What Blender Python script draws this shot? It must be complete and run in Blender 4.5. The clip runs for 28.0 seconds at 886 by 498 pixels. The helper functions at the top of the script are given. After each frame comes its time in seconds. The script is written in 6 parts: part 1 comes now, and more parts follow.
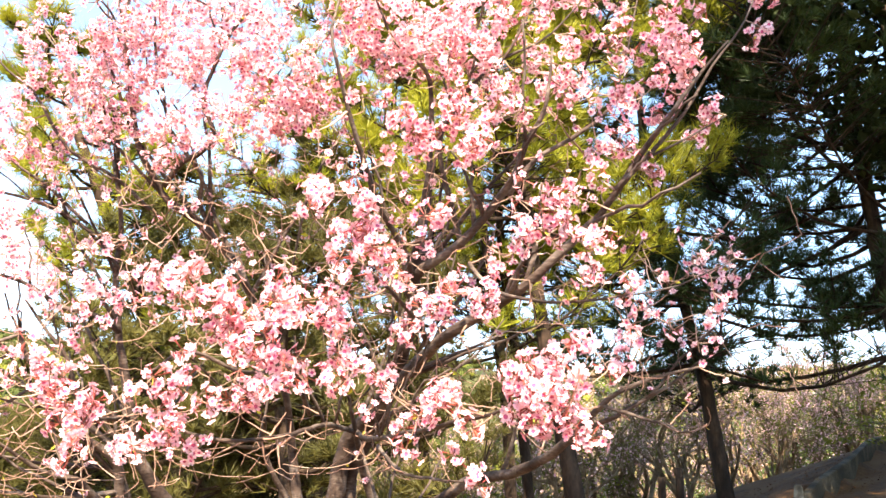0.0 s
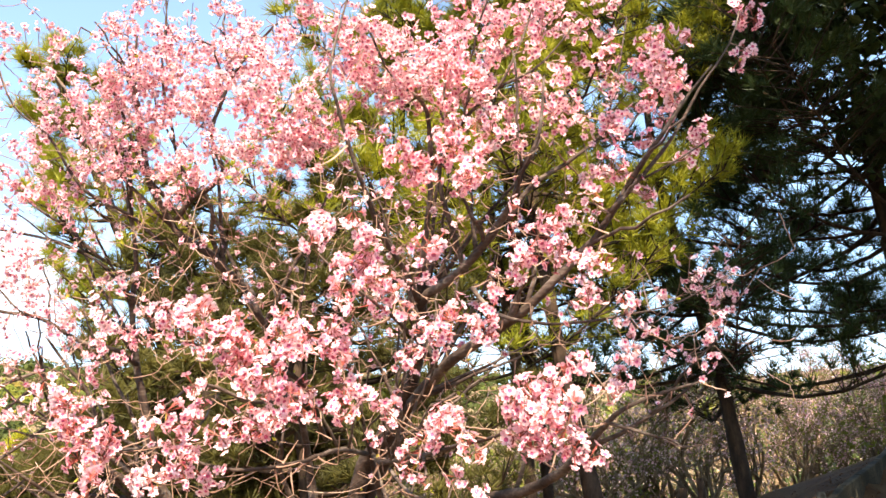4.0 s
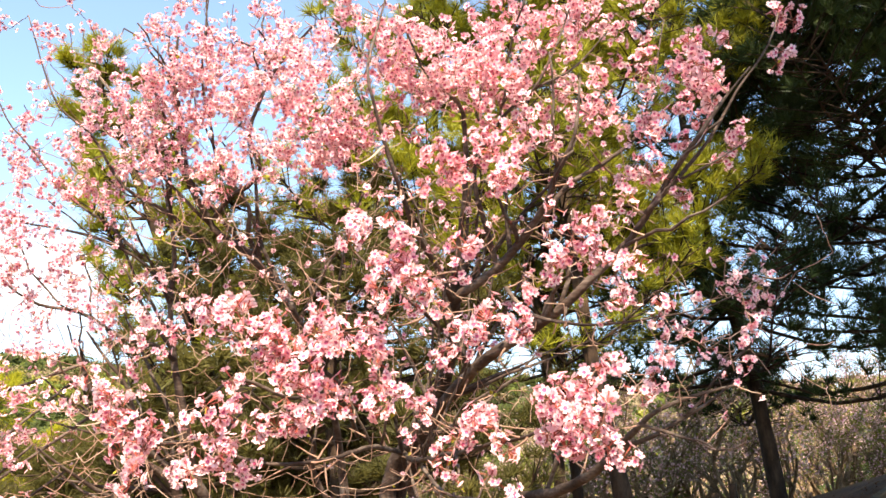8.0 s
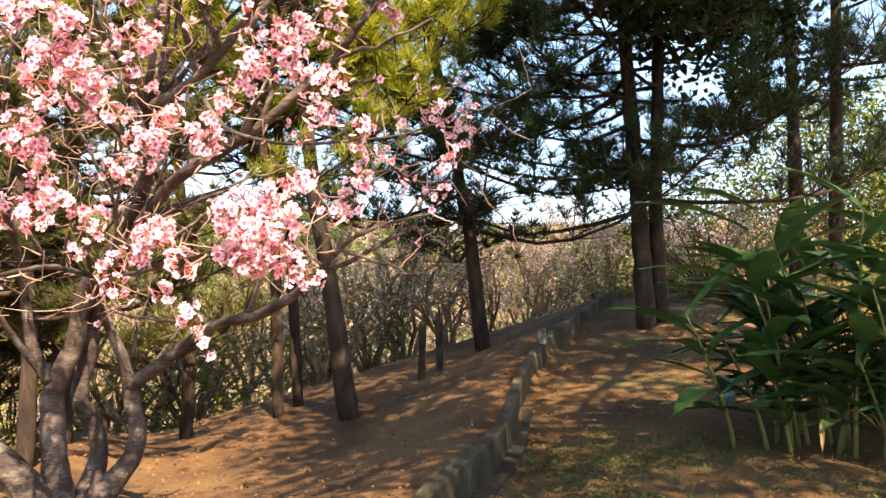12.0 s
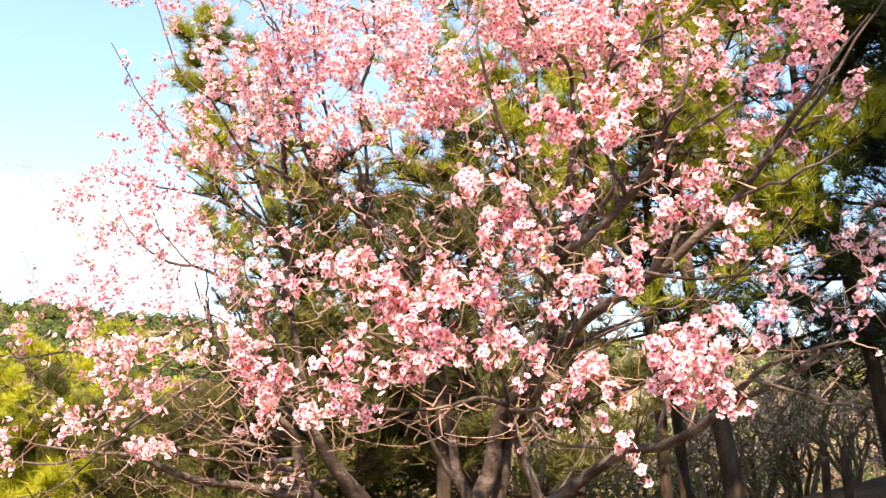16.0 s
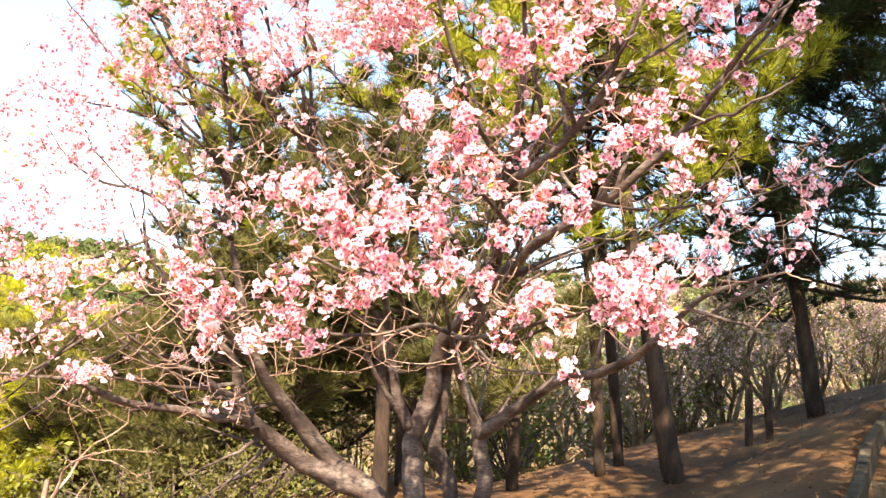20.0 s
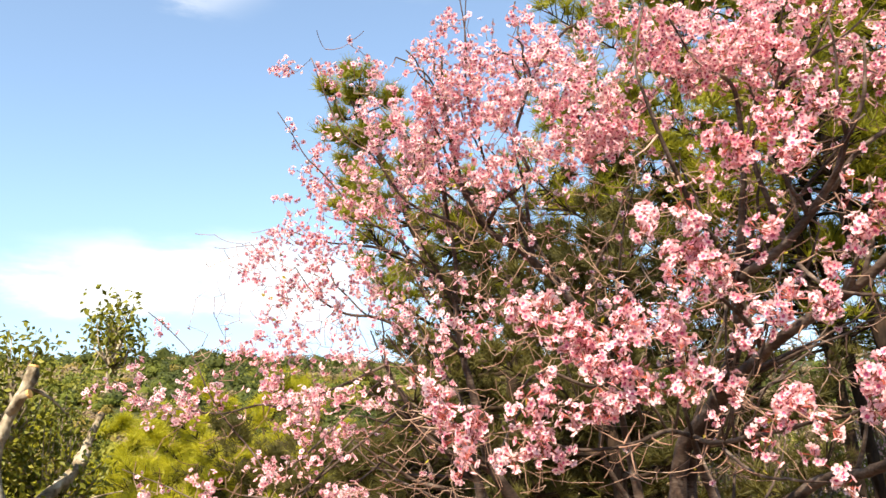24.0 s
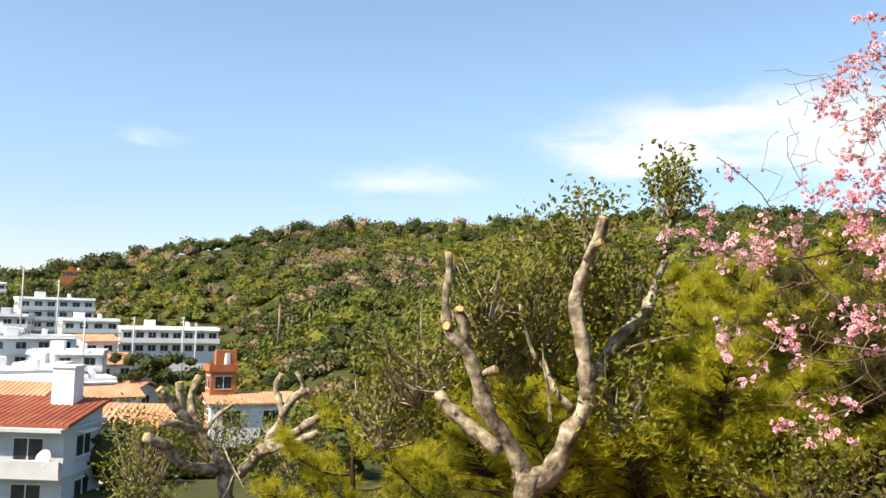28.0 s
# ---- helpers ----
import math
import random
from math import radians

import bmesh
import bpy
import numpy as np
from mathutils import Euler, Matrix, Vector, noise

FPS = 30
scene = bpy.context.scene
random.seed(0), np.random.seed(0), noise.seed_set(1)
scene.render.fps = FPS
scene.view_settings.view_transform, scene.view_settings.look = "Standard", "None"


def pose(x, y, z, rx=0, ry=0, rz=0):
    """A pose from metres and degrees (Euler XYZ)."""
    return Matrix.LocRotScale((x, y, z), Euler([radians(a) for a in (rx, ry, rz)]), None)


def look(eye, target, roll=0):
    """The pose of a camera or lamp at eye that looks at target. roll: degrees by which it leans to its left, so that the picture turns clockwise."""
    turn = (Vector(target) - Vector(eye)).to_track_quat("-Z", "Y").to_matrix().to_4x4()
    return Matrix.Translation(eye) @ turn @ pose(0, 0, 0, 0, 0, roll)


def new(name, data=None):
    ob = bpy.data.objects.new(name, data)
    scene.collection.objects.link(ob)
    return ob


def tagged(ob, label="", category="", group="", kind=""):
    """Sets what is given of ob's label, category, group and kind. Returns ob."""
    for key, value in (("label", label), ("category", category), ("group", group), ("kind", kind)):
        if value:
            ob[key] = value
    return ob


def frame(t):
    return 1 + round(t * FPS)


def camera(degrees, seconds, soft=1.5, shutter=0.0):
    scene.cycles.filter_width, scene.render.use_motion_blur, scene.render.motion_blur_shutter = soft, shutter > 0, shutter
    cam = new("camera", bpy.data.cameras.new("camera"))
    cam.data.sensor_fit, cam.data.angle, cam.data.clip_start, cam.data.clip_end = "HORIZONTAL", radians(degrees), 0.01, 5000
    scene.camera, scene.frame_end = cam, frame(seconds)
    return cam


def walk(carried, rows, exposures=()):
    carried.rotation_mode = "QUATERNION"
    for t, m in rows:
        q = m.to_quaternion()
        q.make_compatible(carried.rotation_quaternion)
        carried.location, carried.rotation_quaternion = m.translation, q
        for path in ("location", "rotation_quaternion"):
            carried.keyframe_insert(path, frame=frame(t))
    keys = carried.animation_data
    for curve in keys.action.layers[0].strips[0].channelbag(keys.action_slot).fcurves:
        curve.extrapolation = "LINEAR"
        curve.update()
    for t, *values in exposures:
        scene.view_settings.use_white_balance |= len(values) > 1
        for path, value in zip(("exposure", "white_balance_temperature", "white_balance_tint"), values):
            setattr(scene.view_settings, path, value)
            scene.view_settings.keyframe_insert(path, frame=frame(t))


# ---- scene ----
# ---- camera ----
cam = camera(55.5, 28.0)
PATH = [
    (0, (0.021, 0.182, 1.567), (0.288, 2.108, 2.036), 0.29),
    (0.5, (0.026, 0.115, 1.570), (0.287, 2.018, 2.127), 0.34),
    (1, (0.053, 0.079, 1.579), (0.323, 1.979, 2.141), -0.49),
    (1.5, (0.058, 0.071, 1.581), (0.369, 1.975, 2.110), -1.23),
    (2, (0.058, 0.061, 1.583), (0.331, 1.965, 2.133), -0.93),
    (2.5, (0.041, 0.057, 1.578), (0.295, 1.963, 2.130), -0.95),
    (4.5, (0.068, 0.098, 1.586), (0.280, 2.024, 2.082), -1.56),
    (5, (0.067, 0.087, 1.583), (0.259, 2.001, 2.128), -1.55),
    (5.5, (0.051, 0.045, 1.581), (0.193, 1.928, 2.239), -1.30),
    (6, (0.047, 0.033, 1.580), (0.145, 1.929, 2.209), -0.45),
    (6.5, (0.047, 0.043, 1.579), (0.206, 1.965, 2.108), -0.46),
    (7, (0.051, 0.064, 1.578), (0.218, 1.994, 2.074), -0.40),
    (7.5, (0.049, 0.075, 1.578), (0.205, 2.005, 2.080), -0.53),
    (8, (0.048, 0.074, 1.577), (0.200, 2.002, 2.084), -0.40),
    (8.5, (0.047, 0.070, 1.577), (0.198, 1.997, 2.089), -0.32),
    (9, (0.049, 0.072, 1.574), (0.229, 2.005, 2.055), 0.29),
    (9.5, (0.052, 0.083, 1.575), (0.205, 2.026, 2.025), -0.33),
    (10, (0.058, 0.095, 1.576), (0.246, 2.043, 1.989), 0.03),
    (10.5, (0.053, 0.079, 1.579), (0.243, 2.024, 2.006), 0.38),
    (11, (0.090, 0.123, 1.574), (0.524, 2.056, 1.866), 0.54),
    (11.5, (0.153, 0.173, 1.561), (0.838, 2.047, 1.720), -0.13),
    (13.5, (0.218, 0.101, 1.484), (1.033, 1.925, 1.588), 0.29),
    (14, (0.221, 0.077, 1.483), (0.957, 1.932, 1.614), -0.83),
    (14.5, (0.179, 0.034, 1.493), (0.576, 1.978, 1.741), -2.16),
    (15, (0.121, -0.008, 1.511), (0.151, 1.962, 1.859), -0.96),
    (15.5, (0.053, -0.013, 1.532), (-0.059, 1.947, 1.913), 0.10),
    (16, (0.002, -0.001, 1.538), (-0.074, 1.953, 1.957), 0.75),
    (16.5, (-0.020, -0.032, 1.588), (-0.075, 1.915, 2.039), 0.74),
    (17, (-0.016, -0.041, 1.586), (-0.052, 1.886, 2.120), 0.67),
    (17.5, (-0.002, -0.039, 1.610), (0.023, 1.856, 2.248), 0.39),
    (18, (-0.004, -0.037, 1.625), (0.036, 1.833, 2.331), 0.41),
    (18.5, (0.000, -0.014, 1.564), (0.058, 1.944, 1.965), 0.89),
    (19, (-0.013, 0.019, 1.538), (0.072, 1.996, 1.830), 1.20),
    (19.5, (-0.023, 0.031, 1.517), (0.020, 2.023, 1.685), 1.73),
    (20, (-0.022, 0.033, 1.528), (0.048, 2.015, 1.787), 1.19),
    (20.5, (-0.002, 0.006, 1.554), (0.027, 1.955, 2.000), 1.38),
    (22.5, (-0.025, -0.002, 1.590), (0.095, 1.920, 2.128), 0.27),
    (23, (-0.040, 0.002, 1.592), (0.073, 1.927, 2.124), -0.27),
    (23.5, (-0.064, -0.024, 1.594), (-0.169, 1.908, 2.101), -1.82),
    (24, (-0.100, -0.057, 1.576), (-0.508, 1.839, 2.064), -1.74),
    (24.5, (-0.120, -0.046, 1.564), (-0.886, 1.757, 1.963), -1.36),
    (25, (-0.136, -0.053, 1.559), (-1.197, 1.612, 1.878), -1.73),
    (25.5, (-0.170, -0.069, 1.552), (-1.444, 1.453, 1.798), -1.08),
    (26, (-0.228, -0.050, 1.542), (-1.629, 1.365, 1.733), -0.75),
    (26.5, (-0.253, -0.050, 1.540), (-1.719, 1.296, 1.735), -0.40),
    (27, (-0.259, -0.054, 1.540), (-1.742, 1.275, 1.717), -0.32),
    (27.5, (-0.279, -0.057, 1.540), (-1.784, 1.251, 1.700), 0.40),
    (28, (-0.270, -0.062, 1.527), (-1.751, 1.273, 1.684), 1.46),
]
EXPOSURES = [(t, stops + 1.02, kelvin, 10) for t, stops, kelvin in (
    (0, 1.25, 7300), (0.6, 0.75, 7400), (5, 0.75, 7450), (6, 0.45, 7450), (7, 0.62, 7500), (10.6, 0.6, 7500), (11.2, 0.62, 7700), (13.5, 1.97, 7800), (14.6, 2.1, 7500), (15.2, 1.42, 7400), (16, 0.75, 7500), (17, 0.42, 7400),
    (18, 0.25, 7400), (19.0, 0.5, 7500), (19.5, 0.75, 7600), (20.2, 1.3, 7500), (20.7, 0.6, 7500), (22.5, 0.38, 7500), (24, 0.2, 7450), (25, -0.28, 7100), (28, -0.22, 7250))]
walk(cam, [(t, look(eye, target, roll)) for t, eye, target, roll in PATH], EXPOSURES)

# ---- world and sun ----
SUN_AZ, SUN_EL = -175.0, 46.0          # clockwise from +y, and height
world = bpy.data.worlds.new("sky")
scene.world = world
world.use_nodes = True
wn, wl = world.node_tree.nodes, world.node_tree.links
wn.clear()
sky = wn.new("ShaderNodeTexSky")
sky.sky_type, sky.sun_disc = "NISHITA", False
sky.sun_elevation, sky.sun_rotation = radians(SUN_EL), radians(SUN_AZ)
sky.air_density, sky.dust_density, sky.ozone_density = 1.0, 0.15, 2.2
coords = wn.new("ShaderNodeTexCoord")


def sky_math(op, a, b=0.0, c=0.0):
    n = wn.new("ShaderNodeMath")
    n.operation = op
    for i, v in enumerate((a, b, c)):
        if isinstance(v, (int, float)):
            n.inputs[i].default_value = v
        else:
            wl.new(v, n.inputs[i])
    return n.outputs[0]


split = wn.new("ShaderNodeSeparateXYZ")
wl.new(coords.outputs["Generated"], split.inputs[0])
squash = wn.new("ShaderNodeMapping")
squash.inputs["Scale"].default_value = (2.2, 2.2, 8.0)
wl.new(coords.outputs["Generated"], squash.inputs[0])
cloud = wn.new("ShaderNodeTexNoise")
cloud.inputs["Scale"].default_value, cloud.inputs["Detail"].default_value, cloud.inputs["Roughness"].default_value = 1.6, 8.0, 0.6
wl.new(squash.outputs[0], cloud.inputs["Vector"])
rough = sky_math("MULTIPLY_ADD", cloud.outputs[0], 22.0, -11.0)
azimuth = sky_math("ADD", sky_math("MULTIPLY", sky_math("ARCTAN2", split.outputs[0], split.outputs[1]), 57.2958), rough)
height = sky_math("MULTIPLY_ADD", sky_math("ARCSINE", split.outputs[2]), 57.2958, sky_math("MULTIPLY", rough, 0.35))
cover = 0.0
for az, el, wide, high, thick in ((-31, 12.5, 9, 2.6, 0.85), (-50, 9.0, 6, 1.4, 0.6), (-60, 24.5, 7, 3, 0.7), (-66, 11.5, 2.5, 1.2, 0.4), (-13, 35, 8, 4, 0.62),
                                  (-28, 33, 5, 4, 0.6), (-20, 11, 6, 4, 0.5), (60, 20, 14, 8, 0.35), (130, 30, 30, 10, 0.6), (-130, 25, 20, 8, 0.5)):
    da = sky_math("DIVIDE", sky_math("SUBTRACT", azimuth, float(az)), float(wide))
    de = sky_math("DIVIDE", sky_math("SUBTRACT", height, float(el)), float(high))
    fall = sky_math("EXPONENT", sky_math("MULTIPLY", sky_math("ADD", sky_math("MULTIPLY", da, da), sky_math("MULTIPLY", de, de)), -1.0))
    cover = sky_math("MULTIPLY_ADD", fall, float(thick), cover)
ramp = wn.new("ShaderNodeMapRange")
ramp.interpolation_type = "SMOOTHSTEP"
ramp.inputs["From Min"].default_value, ramp.inputs["From Max"].default_value = 0.15, 1.0
ramp.inputs["To Min"].default_value = 0.06          # thin high haze
wl.new(sky_math("MULTIPLY", cover, sky_math("MULTIPLY_ADD", cloud.outputs[0], 1.2, 0.4)), ramp.inputs["Value"])
mixer = wn.new("ShaderNodeMixRGB")
mixer.inputs[2].default_value = (5.2, 5.5, 5.9, 1)
wl.new(ramp.outputs[0], mixer.inputs[0])
back = wn.new("ShaderNodeBackground")
back.inputs[1].default_value = 0.122
out = wn.new("ShaderNodeOutputWorld")
level = wn.new("ShaderNodeMapRange")         # the haze near the horizon is thinner and bluer than the model's
level.interpolation_type = "SMOOTHSTEP"
level.inputs["From Min"].default_value, level.inputs["From Max"].default_value = -0.02, 0.30
wl.new(split.outputs[2], level.inputs["Value"])
tone = wn.new("ShaderNodeMixRGB")
tone.inputs[1].default_value, tone.inputs[2].default_value = (0.66, 0.67, 0.84, 1), (0.85, 0.99, 1.06, 1)
wl.new(level.outputs[0], tone.inputs[0])
clear = wn.new("ShaderNodeMixRGB")
clear.blend_type = "MULTIPLY"
clear.inputs[0].default_value = 1.0
wl.new(sky.outputs[0], clear.inputs[1])
wl.new(tone.outputs[0], clear.inputs[2])
wl.new(clear.outputs[0], mixer.inputs[1])
wl.new(mixer.outputs[0], back.inputs[0])
wl.new(back.outputs[0], out.inputs[0])
sun_data = bpy.data.lights.new("sun", "SUN")
sun_data.energy, sun_data.angle, sun_data.color = 5.0, radians(0.5), (1.0, 0.93, 0.82)
sun = new("sun", sun_data)
_a, _e = radians(SUN_AZ), radians(SUN_EL)
sun.matrix_world = look((60 * math.sin(_a) * math.cos(_e), 60 * math.cos(_a) * math.cos(_e), 60 * math.sin(_e)), (0, 0, 0))


# ---- materials ----
def material(name, colours, scale=6.0, rough=0.8, bump=0.3, fine=60.0, translucent=0.0, stretch=(1, 1, 1), island=0.0, obj=0.0, metal=0.0, bump_scale=None, spec=0.3):
    """A surface whose colour runs through the given list with two scales of noise, and with a chance step per island or object."""
    m = bpy.data.materials.new(name)
    m.use_nodes = True
    n, l = m.node_tree.nodes, m.node_tree.links
    p = n["Principled BSDF"]
    tc = n.new("ShaderNodeTexCoord")
    mp = n.new("ShaderNodeMapping")
    mp.inputs["Scale"].default_value = stretch
    l.new(tc.outputs["Object"], mp.inputs[0])
    big = n.new("ShaderNodeTexNoise")
    big.inputs["Scale"].default_value, big.inputs["Detail"].default_value = scale, 5.0
    small = n.new("ShaderNodeTexNoise")
    small.inputs["Scale"].default_value, small.inputs["Detail"].default_value = fine, 3.0
    l.new(mp.outputs[0], big.inputs["Vector"])
    l.new(mp.outputs[0], small.inputs["Vector"])
    mixed = n.new("ShaderNodeMath")
    mixed.operation = "MULTIPLY_ADD"
    mixed.inputs[1].default_value = 0.35
    l.new(small.outputs[0], mixed.inputs[0])
    l.new(big.outputs[0], mixed.inputs[2])
    last = mixed.outputs[0]
    for amount, kind, socket in ((island, "ShaderNodeNewGeometry", "Random Per Island"), (obj, "ShaderNodeObjectInfo", "Random")):
        if amount:
            g = n.new(kind)
            ma = n.new("ShaderNodeMath")
            ma.operation = "MULTIPLY_ADD"
            ma.inputs[1].default_value = amount
            l.new(g.outputs[socket], ma.inputs[0])
            l.new(last, ma.inputs[2])
            last = ma.outputs[0]
    r = n.new("ShaderNodeMapRange")
    r.inputs["From Min"].default_value, r.inputs["From Max"].default_value = 0.42, 0.93 + island + obj
    l.new(last, r.inputs["Value"])
    cr = n.new("ShaderNodeValToRGB")
    els = cr.color_ramp.elements
    while len(els) < len(colours):
        els.new(0.5)
    for i, c in enumerate(colours):
        els[i].position = i / (len(colours) - 1)
        els[i].color = (*c, 1)
    l.new(r.outputs[0], cr.inputs[0])
    l.new(cr.outputs[0], p.inputs["Base Color"])
    p.inputs["Roughness"].default_value, p.inputs["Metallic"].default_value = rough, metal
    p.inputs["Specular IOR Level"].default_value = spec
    if bump:
        b = n.new("ShaderNodeBump")
        b.inputs["Strength"].default_value, b.inputs["Distance"].default_value = bump, 0.02
        l.new(mixed.outputs[0], b.inputs["Height"])
        l.new(b.outputs[0], p.inputs["Normal"])
    if translucent:
        t = n.new("ShaderNodeBsdfTranslucent")
        mx = n.new("ShaderNodeMixShader")
        mx.inputs[0].default_value = translucent
        l.new(cr.outputs[0], t.inputs[0])
        l.new(p.outputs[0], mx.inputs[1])
        l.new(t.outputs[0], mx.inputs[2])
        l.new(mx.outputs[0], n["Material Output"].inputs[0])
    return m


BARK = material("cherry_bark", [(0.022, 0.013, 0.01), (0.07, 0.044, 0.033), (0.2, 0.15, 0.12)], 5, 0.75, 0.5, 40, stretch=(1, 1, 2.5))
TWIG = material("cherry_twig", [(0.10, 0.045, 0.032), (0.27, 0.15, 0.105), (0.44, 0.31, 0.235)], 4, 0.7, 0.2, 60)
PETAL = material("petal", [(0.74, 0.15, 0.25), (0.89, 0.41, 0.46), (0.94, 0.64, 0.66), (0.96, 0.86, 0.84)], 5, 0.6, 0, 30, translucent=0.42, island=0.3, obj=0.35)
HEART = material("flower_heart", [(0.40, 0.03, 0.10), (0.66, 0.13, 0.24)], 30, 0.6, 0, 90)
CALYX = material("calyx", [(0.20, 0.025, 0.03), (0.34, 0.08, 0.05)], 30, 0.6, 0, 90)
BUDLEAF = material("young_leaf", [(0.25, 0.10, 0.02), (0.38, 0.34, 0.03), (0.45, 0.42, 0.05)], 8, 0.5, 0, 60, translucent=0.4, island=0.5)
PINEBARK = material("pine_bark", [(0.010, 0.006, 0.004), (0.038, 0.021, 0.012), (0.088, 0.05, 0.028)], 4, 0.9, 0.9, 22, stretch=(2.2, 2.2, 0.8))
NEEDLE = material("pine_needle", [(0.08, 0.10, 0.012), (0.27, 0.265, 0.02), (0.47, 0.42, 0.04)], 0.9, 0.5, 0, 8, translucent=0.4, island=0.35)
NEEDLE_YOUNG = material("young_pine_needle", [(0.13, 0.14, 0.012), (0.42, 0.39, 0.022), (0.66, 0.57, 0.045)], 0.9, 0.5, 0, 8, translucent=0.4, island=0.4)
# darker copy of the needle colour, with the cherry's shade painted in
FOLIAGE_SHADE_TINT = material("shade_tinted_foliage", [(0.03, 0.03, 0.010), (0.085, 0.075, 0.016), (0.17, 0.14, 0.03)], 0.9, 0.6, 0, 8, translucent=0.3, island=0.35)
# dark evergreen needles, coloured darker still for the overhanging tree's shade
NEEDLE_DARK_SHADED = material("dark_pine_needle_shaded", [(0.012, 0.023, 0.009), (0.033, 0.056, 0.016), (0.08, 0.105, 0.026)], 0.9, 0.5, 0, 8, translucent=0.4, island=0.35)
LEAF = material("broad_leaf", [(0.05, 0.06, 0.008), (0.16, 0.165, 0.02), (0.31, 0.275, 0.035)], 2, 0.5, 0, 20, translucent=0.28, island=0.5, spec=0.3)
GINGER = material("ginger_leaf", [(0.022, 0.055, 0.015), (0.048, 0.10, 0.026), (0.11, 0.17, 0.045)], 3, 0.32, 0.15, 40, translucent=0.18, island=0.2, stretch=(1, 1, 1), spec=0.5)
STEM = material("green_stem", [(0.10, 0.12, 0.03), (0.20, 0.17, 0.05)], 6, 0.5, 0.1, 40)
DRYLEAF = material("dry_leaf", [(0.16, 0.085, 0.035), (0.30, 0.19, 0.09), (0.40, 0.29, 0.16)], 6, 0.8, 0.2, 40, translucent=0.2, island=0.4)
LITTER = material("fallen_leaf", [(0.07, 0.03, 0.012), (0.15, 0.066, 0.026), (0.25, 0.13, 0.055)], 6, 0.85, 0, 40, island=0.6)
PALEBARK = material("pale_bark", [(0.035, 0.025, 0.014), (0.16, 0.12, 0.075), (0.36, 0.295, 0.205), (0.55, 0.48, 0.36)], 9, 0.85, 1.0, 22)
CUT = material("fresh_cut_wood", [(0.55, 0.27, 0.08), (0.72, 0.42, 0.16)], 12, 0.7, 0.1, 60)
SOIL = material("leaf_litter", [(0.034, 0.016, 0.006), (0.088, 0.040, 0.013), (0.148, 0.072, 0.025), (0.115, 0.085, 0.028)], 1.1, 0.95, 0.9, 22)
# far below bare concrete: dirt, plus tree shade mixed into the colour
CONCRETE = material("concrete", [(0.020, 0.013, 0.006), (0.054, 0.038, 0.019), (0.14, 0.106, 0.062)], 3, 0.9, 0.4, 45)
ASPHALT = material("path_concrete", [(0.11, 0.105, 0.095), (0.17, 0.16, 0.145), (0.23, 0.22, 0.2)], 3, 0.9, 0.3, 90)
PLASTER = material("white_plaster", [(0.68, 0.67, 0.65), (0.80, 0.79, 0.77), (0.86, 0.855, 0.84)], 0.35, 0.8, 0.05, 6, obj=0.15)
GREYWALL = material("grey_plaster", [(0.40, 0.42, 0.44), (0.52, 0.53, 0.54), (0.6, 0.6, 0.6)], 0.4, 0.85, 0.05, 8)
TILE = material("roof_tile", [(0.19, 0.042, 0.025), (0.28, 0.075, 0.04), (0.36, 0.13, 0.07)], 0.5, 0.8, 0.2, 6)
TILE_PALE = material("pale_roof_tile", [(0.42, 0.19, 0.1), (0.55, 0.27, 0.15), (0.6, 0.36, 0.24)], 0.5, 0.8, 0.2, 6)
BRICKRED = material("orange_wall", [(0.36, 0.12, 0.05), (0.5, 0.18, 0.07)], 0.8, 0.85, 0.1, 8)
PANE = material("window_glass", [(0.02, 0.025, 0.03), (0.05, 0.055, 0.06)], 1, 0.12, 0, 4, spec=0.6)
HILL = [material("hill_" + k, c, 0.12, 0.7, 0, 2.0, translucent=0.15, island=0.45) for k, c in (
    ("dark", [(0.024, 0.036, 0.006), (0.050, 0.062, 0.010), (0.085, 0.094, 0.016)]),
    ("green", [(0.050, 0.064, 0.008), (0.098, 0.115, 0.014), (0.165, 0.17, 0.022)]),
    ("light", [(0.082, 0.09, 0.010), (0.165, 0.165, 0.018), (0.255, 0.23, 0.032)]),
    ("olive", [(0.096, 0.074, 0.014), (0.190, 0.142, 0.026), (0.285, 0.210, 0.042)]),
    ("dry", [(0.126, 0.088, 0.044), (0.235, 0.165, 0.092), (0.33, 0.255, 0.155)]))]
FIELD = material("hill_ground", [(0.025, 0.032, 0.006), (0.05, 0.055, 0.011), (0.085, 0.078, 0.02)], 0.09, 0.95, 0.3, 0.7)


